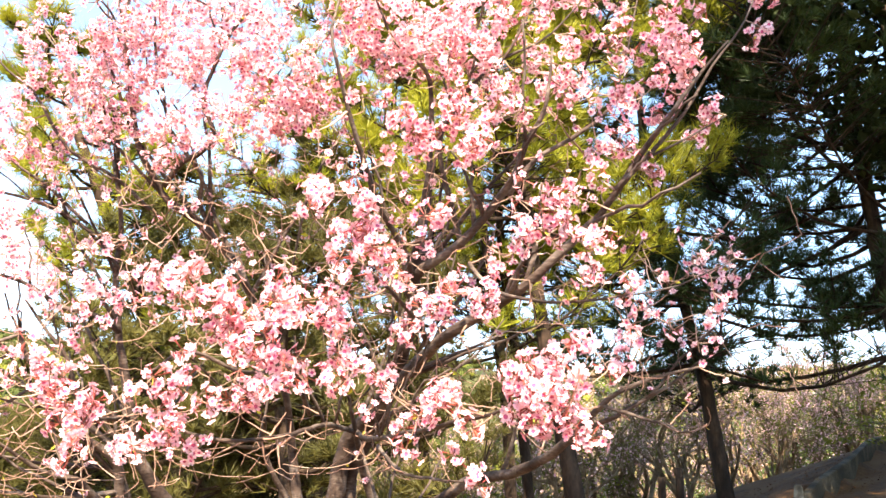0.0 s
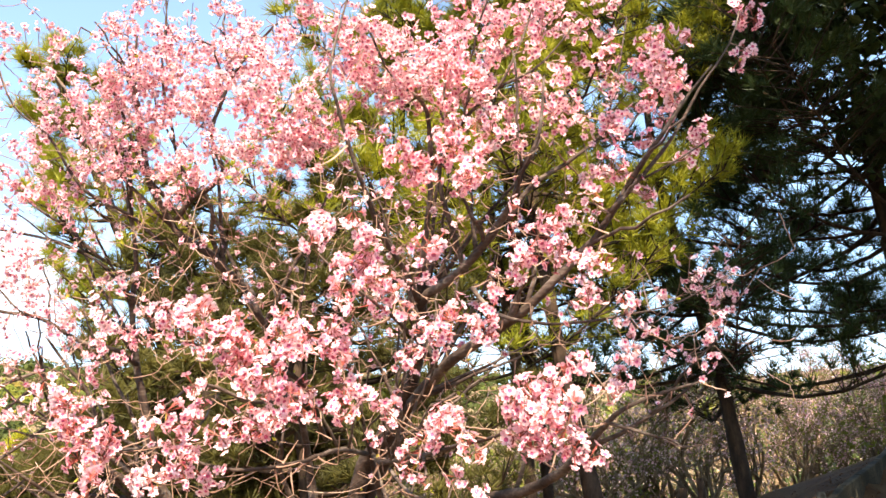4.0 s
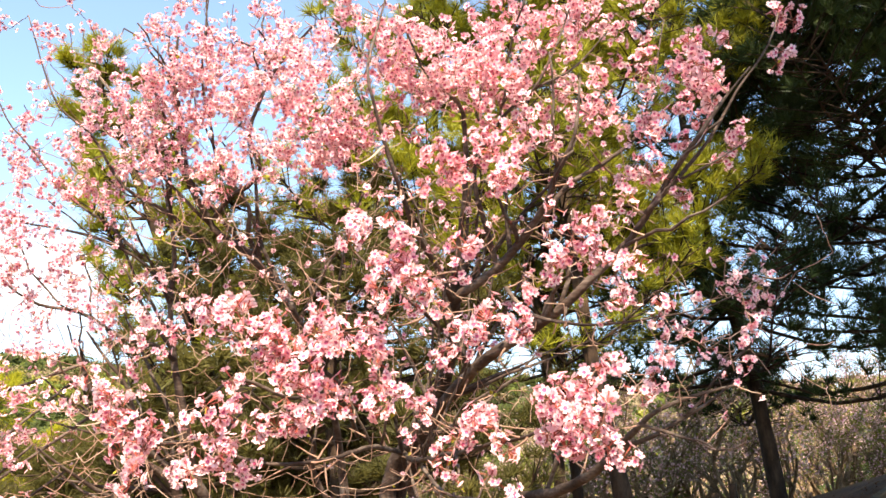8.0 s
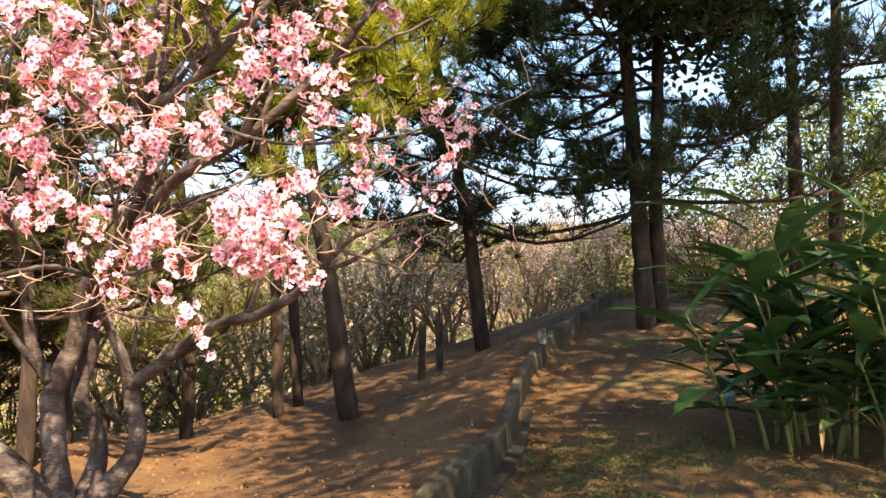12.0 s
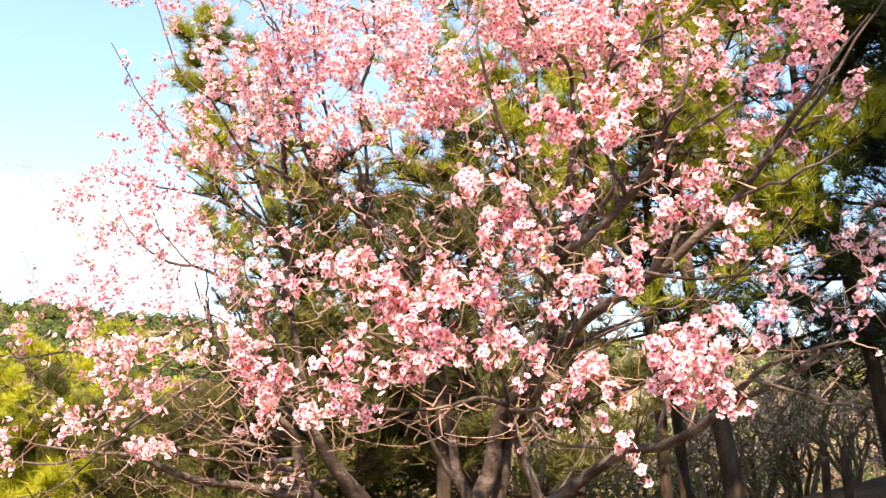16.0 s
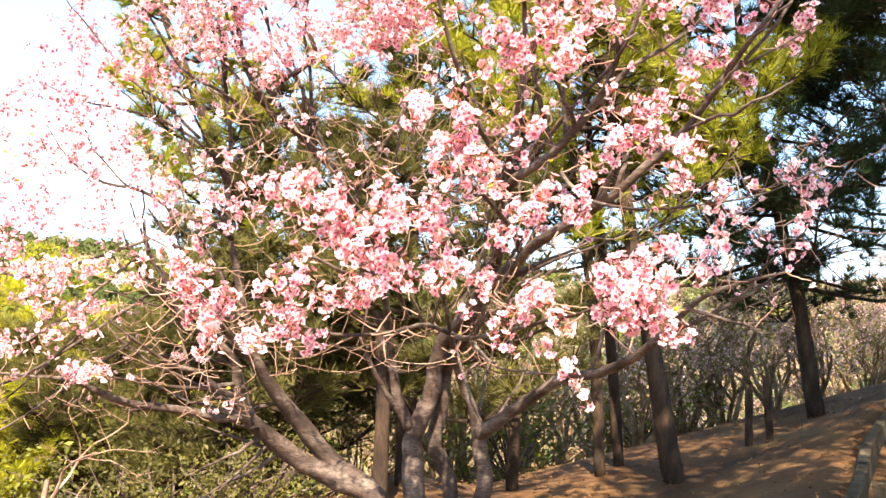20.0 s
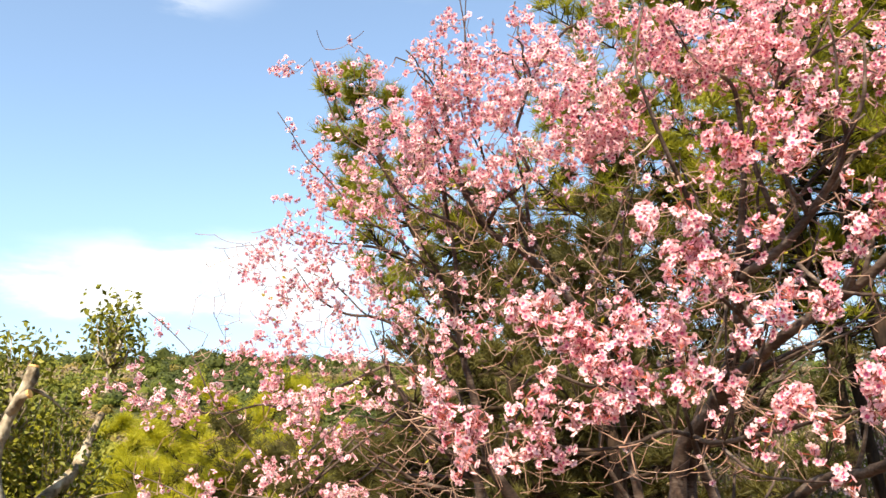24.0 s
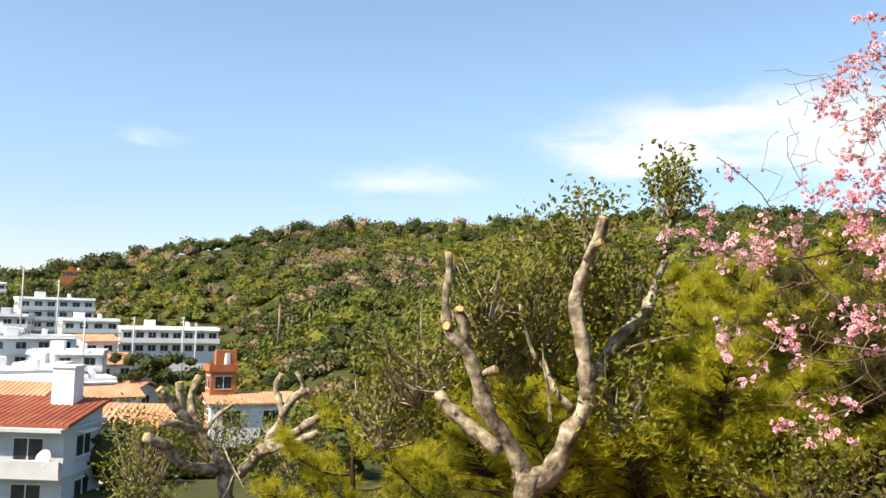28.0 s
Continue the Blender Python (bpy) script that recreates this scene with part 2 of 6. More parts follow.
# ---- mesh helpers ----
class Soup:
    """Collects vertices and faces, then turns them into one mesh."""

    def __init__(self):
        self.v, self.loops, self.sizes, self.m, self.n = [], [], [], [], 0

    def add(self, verts, faces, mat=0):
        verts = np.asarray(verts, float)
        self.v.append(verts)
        self.loops.append(np.fromiter((i for f in faces for i in f), np.int64) + self.n)
        self.sizes.append(np.fromiter((len(f) for f in faces), np.int64))
        self.m.append(np.full(len(faces), mat, np.int64))
        self.n += len(verts)

    def add_many(self, template, faces, mats, matrices, shifts):
        """The template at every rotation-scale matrix and shift."""
        tv = np.asarray(template, float)
        matrices, shifts = np.asarray(matrices, float), np.asarray(shifts, float)
        k = len(matrices)
        if not k:
            return
        self.v.append((np.einsum("kij,vj->kvi", matrices, tv) + shifts[:, None]).reshape(-1, 3))
        one = np.array([i for f in faces for i in f])
        self.loops.append((one[None] + self.n + len(tv) * np.arange(k)[:, None]).ravel())
        self.sizes.append(np.tile([len(f) for f in faces], k))
        self.m.append(np.tile(mats, k))
        self.n += k * len(tv)

    def mesh(self, name, materials, smooth=False):
        me = bpy.data.meshes.new(name)
        for mt in materials:
            me.materials.append(mt)
        if self.v:
            v, loops, sizes = np.concatenate(self.v), np.concatenate(self.loops), np.concatenate(self.sizes)
            me.vertices.add(len(v))
            me.vertices.foreach_set("co", v.ravel())
            me.loops.add(len(loops))
            me.loops.foreach_set("vertex_index", loops)
            me.polygons.add(len(sizes))
            me.polygons.foreach_set("loop_start", np.concatenate([[0], np.cumsum(sizes)[:-1]]))
            me.polygons.foreach_set("loop_total", sizes)
            if len(materials) > 1:
                me.polygons.foreach_set("material_index", np.concatenate(self.m))
            me.polygons.foreach_set("use_smooth", np.full(len(sizes), bool(smooth)))
            me.update(calc_edges=True)
        return me


def part(name, data, parent=None, label="", kind=""):
    ob = new(name, data)
    if parent is not None:
        ob.parent = parent
    return tagged(ob, label=label, kind=kind)


def empty(name, at, label, category, group="", kind=""):
    ob = new(name)
    ob.location = at
    ob.empty_display_size = 0.2
    return tagged(ob, label, category, group, kind)


def spline(points, step):
    """Points along a smooth curve through the given ones; any number of columns."""
    p = np.asarray(points, float)
    if len(p) < 3:
        n = max(2, int(np.linalg.norm(p[-1, :3] - p[0, :3]) / step) + 1)
        return p[0] + (p[-1] - p[0]) * np.linspace(0, 1, n)[:, None]
    q = np.vstack([2 * p[0] - p[1], p, 2 * p[-1] - p[-2]])
    res = []
    for i in range(1, len(q) - 2):
        n = max(2, int(np.linalg.norm(q[i + 1, :3] - q[i, :3]) / step) + 1)
        for t in np.linspace(0, 1, n, endpoint=False):
            a, b, c, d = q[i - 1], q[i], q[i + 1], q[i + 2]
            res.append(0.5 * (2 * b + (c - a) * t + (2 * a - 5 * b + 4 * c - d) * t * t + (3 * b - a - 3 * c + d) * t ** 3))
    res.append(p[-1])
    return np.array(res)


_TUBE_FACES = {}


def tube(soup, pts, radii, sides=6, mat=0, wobble=0.0, rng=None, cap=True):
    """A round limb along points, with one radius for each."""
    pts, radii = np.asarray(pts, float), np.asarray(radii, float)
    n = len(pts)
    d = np.empty_like(pts)
    d[1:-1], d[0], d[-1] = pts[2:] - pts[:-2], pts[1] - pts[0], pts[-1] - pts[-2]
    d /= np.sqrt((d * d).sum(1))[:, None] + 1e-9
    flow = pts[-1] - pts[0]
    axis = np.eye(3)[int(np.argmin(np.abs(flow)))] + 0.13
    u = axis - d * (d @ axis)[:, None]
    u /= np.sqrt((u * u).sum(1))[:, None] + 1e-9
    w = np.stack([d[:, 1] * u[:, 2] - d[:, 2] * u[:, 1], d[:, 2] * u[:, 0] - d[:, 0] * u[:, 2], d[:, 0] * u[:, 1] - d[:, 1] * u[:, 0]], -1)
    a = np.arange(sides) * 2 * math.pi / sides
    r = radii[:, None] * (1 + (rng.normal(0, wobble, (n, sides)) if wobble else np.zeros((n, sides))))
    v = pts[:, None] + u[:, None] * (np.cos(a) * r)[..., None] + w[:, None] * (np.sin(a) * r)[..., None]
    key = (n, sides, cap)
    if key not in _TUBE_FACES:
        f = [(i * sides + k, i * sides + (k + 1) % sides, (i + 1) * sides + (k + 1) % sides, (i + 1) * sides + k) for i in range(n - 1) for k in range(sides)]
        if cap:
            f += [tuple(range(sides))[::-1], tuple((n - 1) * sides + k for k in range(sides))]
        _TUBE_FACES[key] = (np.array([i for q in f for i in q]), np.array([len(q) for q in f]))
    loops, sizes = _TUBE_FACES[key]
    soup.v.append(v.reshape(-1, 3))
    soup.loops.append(loops + soup.n)
    soup.sizes.append(sizes)
    soup.m.append(np.full(len(sizes), mat, np.int64))
    soup.n += n * sides


def turns(rng, n, size):
    """Chance rotations with the given sizes, n x 3 x 3."""
    q = rng.normal(size=(n, 4))
    q /= np.linalg.norm(q, axis=1, keepdims=True)
    w, x, y, z = q.T
    R = np.stack([1 - 2 * (y * y + z * z), 2 * (x * y - z * w), 2 * (x * z + y * w),
                  2 * (x * y + z * w), 1 - 2 * (x * x + z * z), 2 * (y * z - x * w),
                  2 * (x * z - y * w), 2 * (y * z + x * w), 1 - 2 * (x * x + y * y)], -1).reshape(n, 3, 3)
    return R * np.broadcast_to(np.asarray(size, float), (n,))[:, None, None]


def facing(rng, ways, size, spread=0.3):
    """Rotations whose z axis lies along the given ways, turned by chance about it."""
    ways = np.asarray(ways, float) + rng.normal(0, spread, np.shape(ways))
    ways /= np.linalg.norm(ways, axis=1, keepdims=True)
    side = np.cross(ways, rng.normal(size=ways.shape))
    side /= np.linalg.norm(side, axis=1, keepdims=True)
    return np.stack([side, np.cross(ways, side), ways], -1) * np.broadcast_to(np.asarray(size, float), (len(ways),))[:, None, None]


def box(soup, lo, hi, mat=0):
    (a, b, c), (d, e, f) = lo, hi
    soup.add([(a, b, c), (d, b, c), (d, e, c), (a, e, c), (a, b, f), (d, b, f), (d, e, f), (a, e, f)],
             [(0, 3, 2, 1), (4, 5, 6, 7), (0, 1, 5, 4), (1, 2, 6, 5), (2, 3, 7, 6), (3, 0, 4, 7)], mat)


# ---- ground ----
def smooth01(t):
    t = np.clip(t, 0, 1)
    return t * t * (3 - 2 * t)


def ridge_angle(az):
    return np.interp(az, [-180, -100, -76, -66, -55, -43, -31, 0, 40, 90, 180], [2.0, 1.4, 2.3, 4.5, 6.4, 7.1, 7.6, 6.7, 5.4, 3.0, 2.0])


def kerb_x(y):
    """The kerb's line, x by y."""
    y = np.asarray(y, float)
    return 1.78 + 0.62 * (y - 4.0) + 0.022 * (y - 4.0) ** 2 + 0.10 * np.sin((y - 4.0) * 1.3)


def ground_z(x, y):
    x, y = np.asarray(x, float), np.asarray(y, float)
    r = np.hypot(x, y)
    az = np.degrees(np.arctan2(x, y))
    base = 0.43 * smooth01(y / 4.2) - 0.03 * np.clip(y - 6, 0, 6)
    slope = np.clip(0.1 + 0.021 * (y - 4), 0.03, 0.2)
    near = base + slope * np.where(x > 0, x, 0.9 * x) - 0.045 * np.clip(-x - 1.2, 0, 30) ** 2 * 0.8
    side = kerb_x(y) - x
    near = near + 0.2 * smooth01(side / 0.12 + 0.5) * (1 - smooth01((side - 0.2) / 1.6)) * smooth01((y - 2.0) / 1.0) * (1 - smooth01((y - 11) / 3))
    near = near - 0.34 * smooth01((r - 2.5) / 4.5) * smooth01((x + 0.3) / 1.3)
    past = np.clip(y - (9.3 + 0.45 * x), 0, 60)
    near = near - 0.16 * past ** 1.15
    near = np.maximum(near, -13)
    town_side = smooth01((-54 - az) / 9)
    valley = np.where(az < 0, -10.5, -10.5 + 5.5 * smooth01(az / 30)) - 9 * town_side * smooth01((r - 60) / 40)
    ridge = 1.5 + 430 * np.tan(np.radians(ridge_angle(az))) - 7
    up = np.clip((r - 80 - 80 * town_side) / (350 - 80 * town_side), 0, 1)
    far = valley + (ridge - valley) * up ** 1.25 - np.clip(r - 430, 0, 3000) * 0.05
    far = far + 2.5 * np.sin(x * 0.021 + 1) * np.sin(y * 0.017) * up
    b = smooth01((r - 14) / 22)
    return near * (1 - b) + far * b


def build_ground():
    radii = np.concatenate([[0], np.linspace(0.3, 16, 100), np.geomspace(16.5, 2600, 70)])
    n = 340
    ang = np.arange(n) * 2 * math.pi / n
    s = Soup()
    R, A = np.meshgrid(radii[1:], ang, indexing="ij")
    x, y = (R * np.sin(A)).ravel(), (R * np.cos(A)).ravel()
    z = ground_z(x, y)
    near = np.clip(1 - np.hypot(x, y) / 18, 0, 1)
    z = z + near * np.array([0.05 * noise.noise((a * 0.9, b * 0.9, 0)) + 0.025 * noise.noise((a * 3.1, b * 3.1, 4)) for a, b in zip(x, y)])
    v = np.vstack([[0, 0, float(ground_z(0, 0))], np.stack([x, y, z], -1)])
    f = [(0, 1 + (k + 1) % n, 1 + k) for k in range(n)]
    for i in range(len(radii) - 2):
        for k in range(n):
            a, b = 1 + i * n + k, 1 + i * n + (k + 1) % n
            f.append((a, b, b + n, a + n))
    s.add(v, f)
    s.m = [np.array([0 if np.hypot(*v[q[0]][:2]) < 24 else 1 for q in f])]
    ob = new("ground", s.mesh("ground", [SOIL, FIELD], True))
    tagged(ob, "brown leaf-strewn slope falling into a wooded valley", "ground", kind="structure")


build_ground()

# ---- cherry tree ----
FLOWER_V, FLOWER_F, FLOWER_M = [(0, 0, 0)], [], []
for k in range(5):
    a = k * 2 * math.pi / 5
    for da, r, h in ((-0.58, 0.66, 0.26 + 0.04 * (k % 2)), (-0.30, 1.0, 0.34), (0.0, 0.94, 0.30), (0.30, 1.0, 0.34), (0.58, 0.66, 0.26 + 0.04 * (k % 2))):
        FLOWER_V.append((r * math.cos(a + da), r * math.sin(a + da), h))
    b = 1 + 5 * k
    FLOWER_F += [(0, b, b + 1, b + 2), (0, b + 2, b + 3, b + 4)]
    FLOWER_M += [0, 0]
_n = len(FLOWER_V)
FLOWER_V += [(0.42 * math.cos(k * 1.2566), 0.42 * math.sin(k * 1.2566), 0.2) for k in range(5)] + [(0, 0, 0.04)]
FLOWER_F += [(_n + k, _n + (k + 1) % 5, _n + 5) for k in range(5)]
FLOWER_M += [1] * 5
_n = len(FLOWER_V)
FLOWER_V += [(0.2 * math.cos(k * 2.094), 0.2 * math.sin(k * 2.094), 0.05) for k in range(3)] + [(0, 0, -0.75)]
FLOWER_F += [(_n, _n + 3, _n + 1), (_n + 1, _n + 3, _n + 2), (_n + 2, _n + 3, _n)]
FLOWER_M += [2] * 3


def cluster(soup, rng, at, count, reach):
    """A bunch of open flowers round a twig's end."""
    ways = rng.normal(size=(count, 3)) + np.array([0, -0.25, -0.15])
    ways /= np.linalg.norm(ways, axis=1, keepdims=True)
    spots = np.asarray(at) + ways * reach * rng.uniform(0.45, 1.0, (count, 1))
    soup.add_many(FLOWER_V, FLOWER_F, FLOWER_M, facing(rng, ways, rng.uniform(0.0112, 0.0150, count), 0.4), spots)


BOUGHS, BLOOMS = [], []


def limb(name, *stops):
    """A trunk or limb of the cherry: stops of x, y, z and radius."""
    BOUGHS.append((name, stops))


def bloom(centre, wide, high, bunches, flowers):
    """A cloud of flower bunches: half width, half height, how many, and flowers in each."""
    BLOOMS.append((centre, (wide, 0.5 * (wide + high) + 0.04, high), bunches, flowers))


limb("trunk", (0.06, 4.96, 0.41, .127), (0.02, 4.94, 0.74, .083), (0.01, 4.94, 1.00, .073), (0.01, 4.93, 1.10, .068), (0.10, 4.89, 1.31, .057), (0.12, 4.83, 1.48, .054), (0.17, 4.71, 1.64, .051), (0.27, 4.50, 1.76, .049), (0.32, 4.30, 1.86, .047), (0.35, 3.96, 1.97, .039), (0.36, 3.61, 2.10, .031), (0.34, 3.31, 2.20, .027), (0.46, 3.12, 2.27, .025), (0.54, 2.99, 2.35, .022), (0.61, 2.85, 2.45, .018), (0.64, 2.75, 2.54, .015), (0.68, 2.65, 2.63, .010), (0.69, 2.60, 2.81, .006))
limb("trunk", (0.12, 5.07, 0.38, .117), (0.24, 5.07, 0.73, .059), (0.19, 5.07, 0.93, .054), (0.14, 5.05, 1.05, .051), (0.18, 5.00, 1.27, .049), (0.20, 4.91, 1.48, .044), (0.29, 4.66, 1.67, .041), (0.35, 4.30, 1.86, .039), (0.42, 3.31, 1.96, .030), (0.58, 2.99, 2.05, .027), (0.66, 2.85, 2.10, .024), (0.73, 2.75, 2.17, .021), (0.83, 2.65, 2.27, .019), (0.88, 2.55, 2.34, .016), (0.95, 2.46, 2.46, .013), (1.00, 2.33, 2.54, .010), (1.07, 2.25, 2.64, .006), (1.13, 2.22, 2.71, .003))
limb("trunk", (0.13, 4.91, 0.43, .117), (0.40, 4.89, 0.76, .057), (0.38, 4.86, 1.05, .051), (0.35, 4.81, 1.21, .041), (0.29, 4.76, 1.36, .033), (0.24, 4.66, 1.46, .027), (0.19, 4.40, 1.63, .019), (0.14, 4.13, 1.79, .011))
limb("limb", (0.37, 4.85, 1.10, .047), (0.49, 4.71, 1.21, .041), (0.62, 4.50, 1.34, .037), (0.73, 4.30, 1.44, .034), (0.83, 3.87, 1.48, .030), (0.88, 3.52, 1.54, .027), (0.93, 3.31, 1.62, .023), (0.96, 3.21, 1.68, .020), (0.98, 3.14, 1.72, .017), (1.03, 3.03, 1.78, .013), (1.13, 2.94, 1.82, .010), (1.25, 2.85, 1.85, .006))
limb("limb", (0.95, 3.25, 1.64, .017), (1.07, 3.12, 1.70, .013), (1.21, 3.03, 1.79, .009), (1.31, 2.94, 1.88, .005))
limb("trunk", (0.03, 4.91, 0.43, .127), (-0.12, 4.91, 0.68, .076), (-0.28, 4.87, 0.83, .068), (-0.44, 4.90, 0.94, .064), (-0.58, 4.85, 1.10, .060), (-0.66, 4.78, 1.20, .052), (-0.74, 4.68, 1.32, .046), (-0.81, 4.58, 1.45, .040), (-0.86, 4.50, 1.57, .036), (-0.88, 4.40, 1.73, .032), (-0.91, 4.33, 1.89, .028), (-0.94, 4.26, 2.10, .024), (-0.95, 4.15, 2.35, .020), (-0.92, 4.05, 2.55, .016), (-0.94, 3.95, 2.80, .012), (-0.94, 3.85, 3.04, .008))
limb("trunk", (0.00, 4.86, 0.43, .127), (-0.20, 4.83, 0.76, .076), (-0.40, 4.86, 0.85, .070), (-0.59, 4.78, 0.96, .062), (-0.72, 4.70, 1.07, .056), (-0.86, 4.56, 1.21, .046), (-0.90, 4.48, 1.31, .036), (-0.90, 4.38, 1.47, .030), (-0.93, 4.30, 1.56, .026), (-1.02, 4.20, 1.64, .024), (-1.11, 4.10, 1.72, .022), (-1.16, 4.00, 1.86, .018), (-1.24, 3.95, 2.01, .014), (-1.26, 3.90, 2.13, .009))
limb("limb", (-0.86, 4.56, 1.21, .030), (-0.97, 4.45, 1.20, .030), (-1.06, 4.35, 1.23, .030), (-1.14, 4.30, 1.25, .030), (-1.30, 4.15, 1.28, .027), (-1.40, 4.05, 1.32, .024), (-1.49, 3.95, 1.38, .020), (-1.58, 3.85, 1.41, .015), (-1.68, 3.75, 1.42, .010), (-1.87, 3.65, 1.45, .006))
limb("limb", (-0.93, 4.45, 1.31, .026), (-1.00, 4.35, 1.37, .024), (-1.06, 4.25, 1.45, .020), (-1.18, 4.15, 1.49, .015), (-1.30, 4.00, 1.59, .011), (-1.42, 3.90, 1.69, .006))
limb("limb", (-0.85, 4.55, 1.50, .024), (-0.92, 4.40, 1.57, .022), (-1.05, 4.25, 1.71, .018), (-1.11, 4.10, 1.95, .014), (-1.18, 4.05, 2.05, .011), (-1.28, 4.00, 2.19, .007))
limb("limb", (-0.02, 4.91, 1.14, .044), (-0.09, 4.86, 1.32, .037), (-0.13, 4.79, 1.57, .031), (-0.15, 4.66, 1.75, .027), (-0.20, 4.40, 1.98, .025), (-0.28, 4.13, 2.17, .023), (-0.35, 3.87, 2.31, .027), (-0.42, 4.10, 2.44, .032), (-0.51, 4.00, 2.51, .030), (-0.58, 3.95, 2.58, .028), (-0.69, 3.88, 2.64, .024), (-0.74, 3.84, 2.71, .021), (-0.81, 3.75, 2.83, .020), (-0.84, 3.70, 2.97, .018), (-0.85, 3.60, 3.11, .015), (-0.86, 3.50, 3.26, .011), (-0.85, 3.45, 3.40, .006))
limb("limb", (-0.05, 4.91, 1.18, .029), (-0.15, 4.83, 1.33, .025), (-0.23, 4.73, 1.46, .021), (-0.29, 4.61, 1.61, .019), (-0.27, 4.40, 1.71, .014), (-0.38, 4.20, 1.78, .010), (-0.52, 3.90, 1.92, .006))
limb("limb", (-0.71, 3.86, 2.70, .020), (-0.63, 3.78, 2.78, .018), (-0.54, 3.70, 2.80, .017), (-0.48, 3.65, 2.87, .015), (-0.52, 3.58, 2.98, .013), (-0.48, 3.50, 3.10, .012), (-0.39, 3.42, 3.25, .010), (-0.26, 3.32, 3.35, .008), (-0.14, 2.85, 3.16, .004))
limb("limb", (-0.52, 4.02, 2.55, .020), (-0.57, 3.95, 2.65, .017), (-0.57, 3.88, 2.77, .015), (-0.69, 3.75, 2.92, .012), (-0.72, 3.65, 3.08, .009), (-0.75, 3.55, 3.25, .008), (-0.74, 3.50, 3.49, .006), (-0.78, 3.45, 3.81, .003))
limb("limb", (-0.74, 3.55, 3.25, .005), (-0.73, 3.50, 3.46, .004), (-0.70, 3.46, 3.80, .003))
limb("limb", (0.36, 3.37, 2.17, .025), (0.34, 3.26, 2.28, .022), (0.35, 3.12, 2.40, .018), (0.36, 2.99, 2.56, .016), (0.35, 2.87, 2.72, .013), (0.32, 2.80, 2.83, .011), (0.22, 2.75, 2.89, .008), (0.16, 2.70, 2.98, .006), (0.10, 2.65, 3.12, .003))
limb("limb", (0.35, 3.32, 2.20, .018), (0.27, 3.12, 2.31, .017), (0.19, 2.99, 2.39, .015), (0.12, 2.85, 2.52, .013), (0.06, 2.75, 2.64, .011), (0.03, 2.70, 2.73, .009), (0.00, 2.65, 2.88, .007), (0.05, 2.63, 3.11, .005), (0.03, 2.60, 3.25, .003))
limb("limb", (0.50, 3.10, 2.29, .017), (0.44, 2.99, 2.43, .015), (0.39, 2.90, 2.58, .013), (0.43, 2.83, 2.68, .012), (0.50, 2.75, 2.77, .010), (0.59, 2.70, 2.84, .008), (0.71, 2.65, 2.89, .006), (0.84, 2.60, 3.02, .003))
limb("limb", (0.55, 2.73, 2.81, .008), (0.61, 2.67, 2.91, .007), (0.67, 2.63, 3.05, .005), (0.71, 2.60, 3.22, .003))
limb("limb", (0.64, 2.96, 2.45, .017), (0.71, 2.87, 2.55, .013), (0.82, 2.80, 2.61, .011), (0.93, 2.73, 2.69, .008), (0.96, 2.65, 2.83, .006), (1.00, 2.60, 3.07, .003))
limb("limb", (0.87, 2.52, 2.34, .012), (0.96, 2.46, 2.43, .010), (1.06, 2.42, 2.55, .008), (1.15, 2.38, 2.70, .006), (1.26, 2.36, 2.85, .004), (1.29, 2.34, 2.95, .003))
limb("limb", (0.96, 2.46, 2.43, .007), (1.06, 2.43, 2.48, .005), (1.19, 2.41, 2.56, .003))
limb("limb", (-0.93, 4.22, 2.10, .020), (-0.99, 4.10, 2.15, .018), (-1.12, 4.00, 2.17, .015), (-1.28, 3.90, 2.27, .012), (-1.43, 3.82, 2.29, .009), (-1.56, 3.75, 2.38, .006), (-1.65, 3.70, 2.52, .003))
limb("limb", (-0.77, 3.90, 2.60, .014), (-0.93, 3.85, 2.73, .012), (-1.11, 3.80, 2.82, .011), (-1.25, 3.72, 3.04, .009), (-1.39, 3.68, 3.16, .007), (-1.48, 3.65, 3.38, .005), (-1.55, 3.62, 3.57, .003))
limb("limb", (-1.05, 4.00, 2.55, .012), (-1.21, 3.92, 2.69, .010), (-1.35, 3.85, 2.78, .008), (-1.53, 3.78, 3.00, .006), (-1.64, 3.75, 3.13, .005), (-1.77, 3.72, 3.35, .003))
limb("limb", (-0.90, 4.10, 2.35, .013), (-1.08, 4.00, 2.55, .011), (-1.30, 3.90, 2.63, .009), (-1.52, 3.80, 2.65, .006), (-1.71, 3.75, 2.72, .003))
limb("limb", (0.51, 3.03, 2.21, .013), (0.56, 2.90, 2.10, .011), (0.66, 2.75, 2.04, .008), (0.78, 2.65, 2.02, .007), (0.91, 2.60, 2.03, .005), (1.09, 2.60, 2.07, .004), (1.28, 2.60, 2.16, .003))
limb("limb", (0.17, 4.40, 1.66, .019), (0.05, 3.61, 1.67, .015), (-0.08, 3.03, 1.62, .011), (-0.21, 2.65, 1.60, .008), (-0.34, 2.60, 1.62, .007), (-0.42, 2.45, 1.67, .004))
limb("limb", (0.19, 4.40, 1.66, .021), (0.22, 3.44, 1.61, .015), (0.31, 2.94, 1.62, .012), (0.40, 2.51, 1.64, .009), (0.45, 2.29, 1.65, .007), (0.52, 2.21, 1.68, .006), (0.62, 2.19, 1.67, .003))
limb("limb", (0.22, 3.31, 1.59, .011), (0.27, 2.85, 1.52, .008), (0.34, 2.55, 1.50, .006), (0.41, 2.38, 1.50, .003))
limb("limb", (0.42, 3.35, 1.96, .013), (0.30, 2.94, 2.01, .012), (0.18, 2.65, 2.05, .009), (0.07, 2.51, 2.11, .006), (-0.02, 2.42, 2.17, .004))
